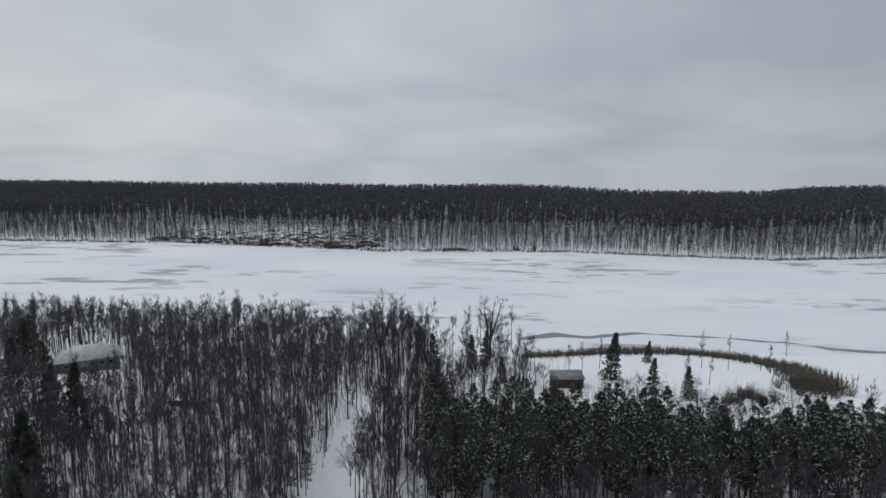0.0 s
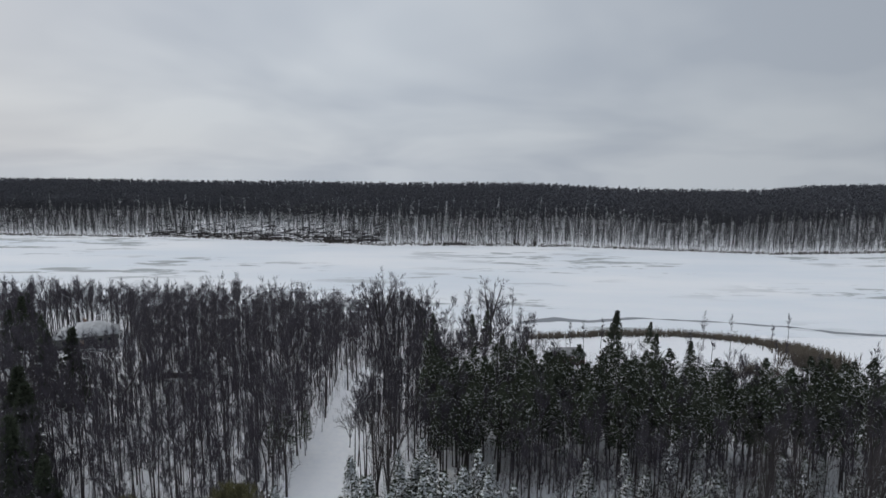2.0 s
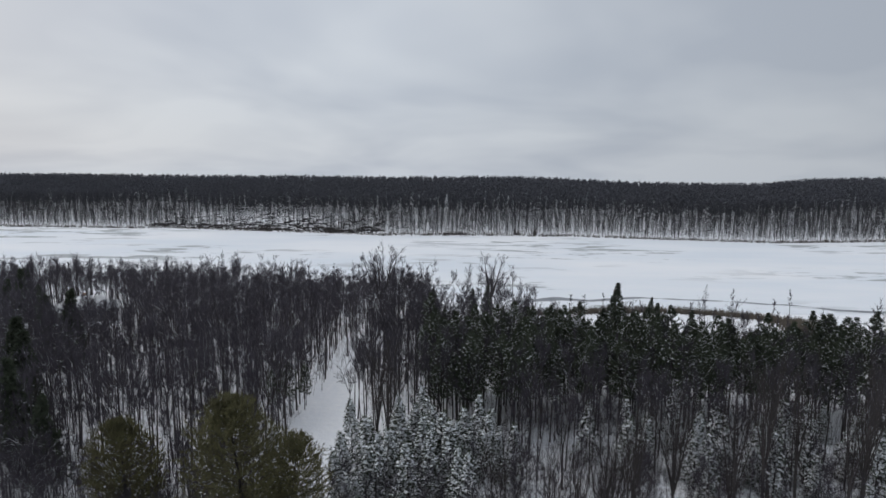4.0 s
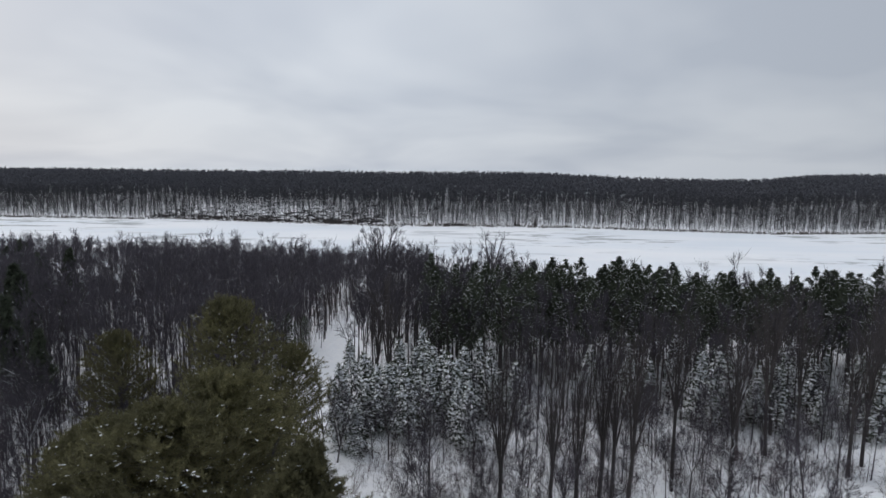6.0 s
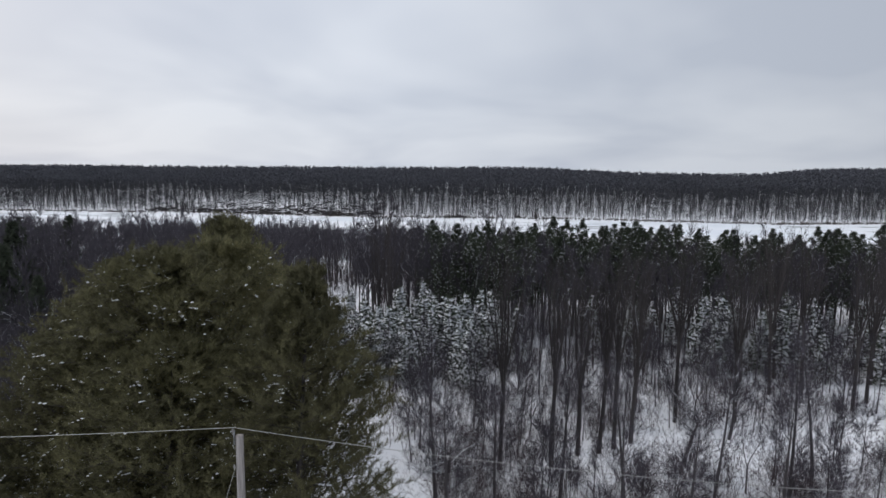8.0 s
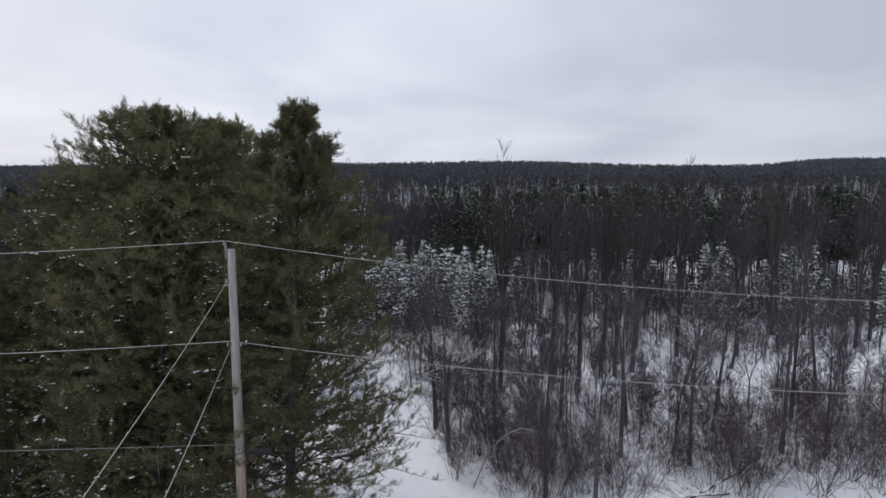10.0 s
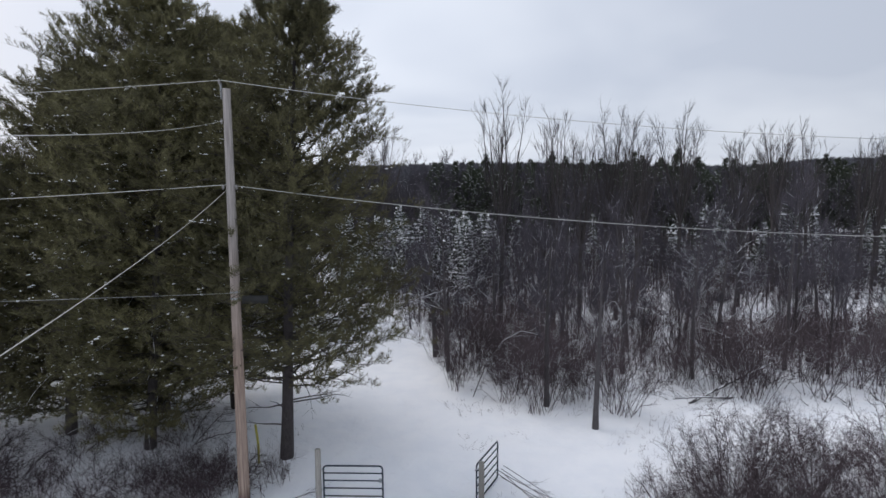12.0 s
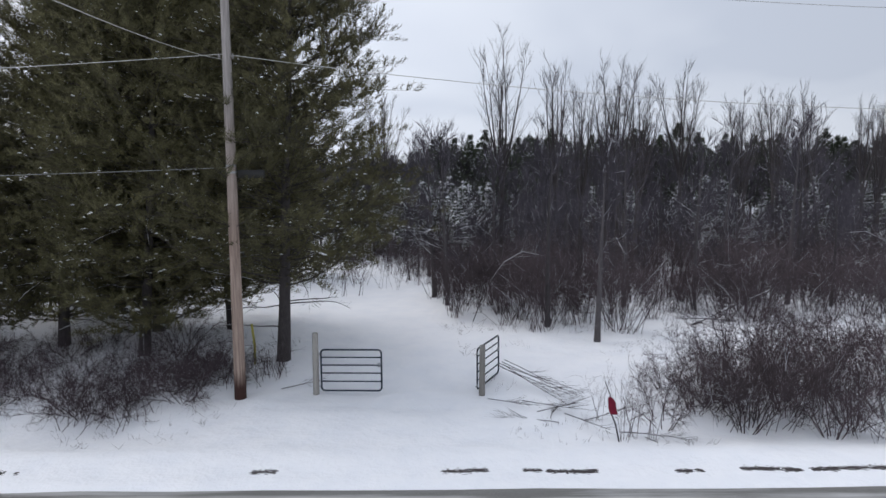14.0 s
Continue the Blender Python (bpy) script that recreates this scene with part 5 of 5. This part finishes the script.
        tagged(base, "fallen tree lying in the snow at the wood edge", "fallen tree")
    # gravel and turf scraped up along the road edge
    s = Shape()
    for _ in range(6500):
        x = rng.uniform(-13, 14)
        if noise.noise((x / 1.3, 0.5, 3.0)) + 0.5 * noise.noise((x / 0.35, 2.0, 7.0)) < (0.26 if x < 0 else 0.06 if x < 7.3 else -0.25):
            continue
        y = 12.1 + rng.gauss(0, 0.045) + 0.14 * noise.noise((x / 1.8, 4.0, 0.0)) + 0.05 * math.sin(x)
        s.lump((x, y, ground_z(x, y) + 0.002), rng.uniform(0.03, 0.12), rng.uniform(0.008, 0.02), rng.uniform(0.006, 0.014))
    tagged(new("scraped_gravel", s.mesh("scraped_gravel", PINEBARK)), "dark gravel and turf scraped up beside the road", "gravel", kind="stuff")


build_small_things()


# ---- house and shed ----
def build_house():
    base = new("house")
    x, y = HOUSE
    W, D, h, rise = 18.0, 11.0, 3.0, 3.6
    wallmat = grained("grey_siding", (0.16, 0.16, 0.16), (0.26, 0.26, 0.255), 1.5, 0.8)
    s = Shape()
    s.box((-W / 2, -D / 2, -4.0), (W / 2, D / 2, h))
    part("wall", s, wallmat, base)
    # hipped roof with thick eaves
    e, t = 0.6, 0.25
    s = Shape()
    lo = [(-W / 2 - e, -D / 2 - e), (W / 2 + e, -D / 2 - e), (W / 2 + e, D / 2 + e), (-W / 2 - e, D / 2 + e)]
    s.v += [(a, b, h) for a, b in lo] + [(a, b, h + t) for a, b in lo] + [(-W / 2 + 5, 0, h + t + rise), (W / 2 - 5, 0, h + t + rise)]
    s.f += [(0, 2, 1), (0, 3, 2)]
    for a in range(4):
        b = (a + 1) % 4
        s.f += [(a, b, b + 4), (a, b + 4, a + 4)]
    s.f += [(4, 5, 9), (4, 9, 8), (5, 6, 9), (6, 7, 8), (6, 8, 9), (7, 4, 8)]
    part("roof", s, grained("snowy_shingles", (0.16, 0.165, 0.175), (0.62, 0.63, 0.65), 0.5, 0.8), base, "hipped roof half covered with snow")
    s = Shape()
    s.box((-1.0, 0.6, h + 2), (0.0, 1.6, h + 4.6))
    part("chimney", s, grained("chimney_brick", (0.16, 0.10, 0.08), (0.28, 0.19, 0.15), 5), base)
    glass = material("dark_glass", (0.02, 0.025, 0.03), 0.08)[0]
    for k, wx in enumerate((-6.3, -3.8, 1.2, 3.8, 6.3)):
        win = part("window", Shape_box((wx - 0.7, -D / 2 - 0.04, 0.9), (wx + 0.7, -D / 2 + 0.02, 2.2)), POSTWOOD, base)
        part("pane", Shape_box((wx - 0.6, -D / 2 - 0.06, 1.0), (wx + 0.6, -D / 2 - 0.045, 2.1)), glass, win)
    part("door", Shape_box((-1.9, -D / 2 - 0.05, -0.1), (-0.9, -D / 2 + 0.02, 2.0)), POLEWOOD, base)
    s = Shape()
    s.box((-W / 2 - 4, -D / 2 - 1, -4), (-W / 2 - 0.02, D / 2 - 3, 2.6))
    part("annex", s, wallmat, base)
    base.matrix_basis = pose(x, y, ground_z(x, y) + 1.2, 0, 0, 30) @ Matrix.Diagonal((0.82, 0.82, 0.82, 1))
    tagged(base, "grey bungalow with a snowy hipped roof among trees", "house")


def Shape_box(lo, hi):
    s = Shape()
    s.box(lo, hi)
    return s


build_house()


def build_shed():
    base = new("shed")
    wood = grained("dark_red_boards", (0.06, 0.035, 0.03), (0.13, 0.075, 0.065), 3, 0.9, (4, 4, 0.4))
    W, D, h = 8.0, 4.0, 2.6
    part("wall", Shape_box((-W / 2, -D / 2, -0.6), (W / 2, D / 2, h)), wood, base)
    n = 26
    for k in range(n):
        a = -W / 2 + W * k / n
        part("board", Shape_box((a + 0.02, -D / 2 - 0.03, -0.5), (a + W / n - 0.02, -D / 2 - 0.003, h)), wood, base)
    s = Shape()
    e = 0.35
    s.v += [(-W / 2 - e, -D / 2 - e, h + 0.02), (W / 2 + e, -D / 2 - e, h + 0.02), (W / 2 + e, D / 2 + e, h + 0.9), (-W / 2 - e, D / 2 + e, h + 0.9)]
    s.v += [(a, b, c + 0.16) for a, b, c in s.v]
    for q in ((0, 3, 2, 1), (4, 5, 6, 7), (0, 1, 5, 4), (1, 2, 6, 5), (2, 3, 7, 6), (3, 0, 4, 7)):
        s.f += [(q[0], q[1], q[2]), (q[0], q[2], q[3])]
    part("roof", s, grained("tar_paper_snow", (0.08, 0.08, 0.085), (0.4, 0.41, 0.42), 0.8), base, "dark roof dusted with snow")
    part("door", Shape_box((0.5, -D / 2 - 0.07, -0.1), (1.5, -D / 2 - 0.032, 2.0)), BARK, base)
    base.matrix_basis = pose(32.5, 148, ground_z(32.5, 148), 0, 0, 3)
    tagged(base, "dark red board shed with a lean-to roof by the bay", "shed")


build_shed()


def build_timber_stack():
    rng = random.Random(19)
    base = new("timber_stack")
    for row, z in ((0, 0.25), (1, 0.7), (2, 1.1)):
        for k in range(4 - row):
            s = Shape()
            y = (k - (3 - row) / 2) * 0.52
            a, b = -4.2 + rng.uniform(-0.5, 0.5), 4.2 + rng.uniform(-0.5, 0.5)
            s.tube([(a, y, z), (0, y + rng.gauss(0, 0.04), z), (b, y, z)], [0.26, 0.25, 0.22], 9, cap=True)
            part("log", s, BARK, base)
    s = Shape()
    for _ in range(60):
        s.lump((rng.uniform(-4.1, 4.1), rng.uniform(-0.5, 0.5), 1.33), 0.45, 0.32, 0.12)
    tagged(part("snow", s, SNOWLOAD, base, "snow lying on the top logs"), kind="stuff")
    base.matrix_basis = pose(-57.5, 126.5, ground_z(-57.5, 126.5), 0, 0, -4)
    tagged(base, "stack of dark logs under snow in the wood", "logs")


build_timber_stack()


def build_ice_lead():
    """The grey wet seam where the lake ice has cracked off the bay."""
    pts = [(26, 198), (40, 204), (52, 201), (70, 207), (86, 204), (100, 202), (112, 198), (122, 196), (130, 190), (142, 187), (156, 186), (180, 190), (230, 188)]
    s = Shape()
    rng = random.Random(9)
    for (xa, ya), (xb, yb) in zip(pts, pts[1:]):
        for k in range(6):
            x, y = xa + (xb - xa) * k / 6, ya + (yb - ya) * k / 6
            w = 1.35 * max(0.2, 0.9 + 1.5 * noise.noise((x / 7, y / 6, 1))) + 1.8 * math.exp(-((x - 40) / 16) ** 2)
            y += 0.6 * noise.noise((x / 4, 3, 1))
            s.v += [(x, y - w, LAKE + 0.012), (x, y + w, LAKE + 0.012)]
    for k in range(len(s.v) // 2 - 1):
        s.f += [(2 * k, 2 * k + 2, 2 * k + 3), (2 * k, 2 * k + 3, 2 * k + 1)]
    tagged(new("ice_lead", s.mesh("ice_lead", grained("wet_grey_ice", (0.17, 0.18, 0.20), (0.36, 0.38, 0.415), 0.6, 0.4, bump=0))), "wet grey seam in the lake ice off the reed bed", "ice", kind="structure")


build_ice_lead()
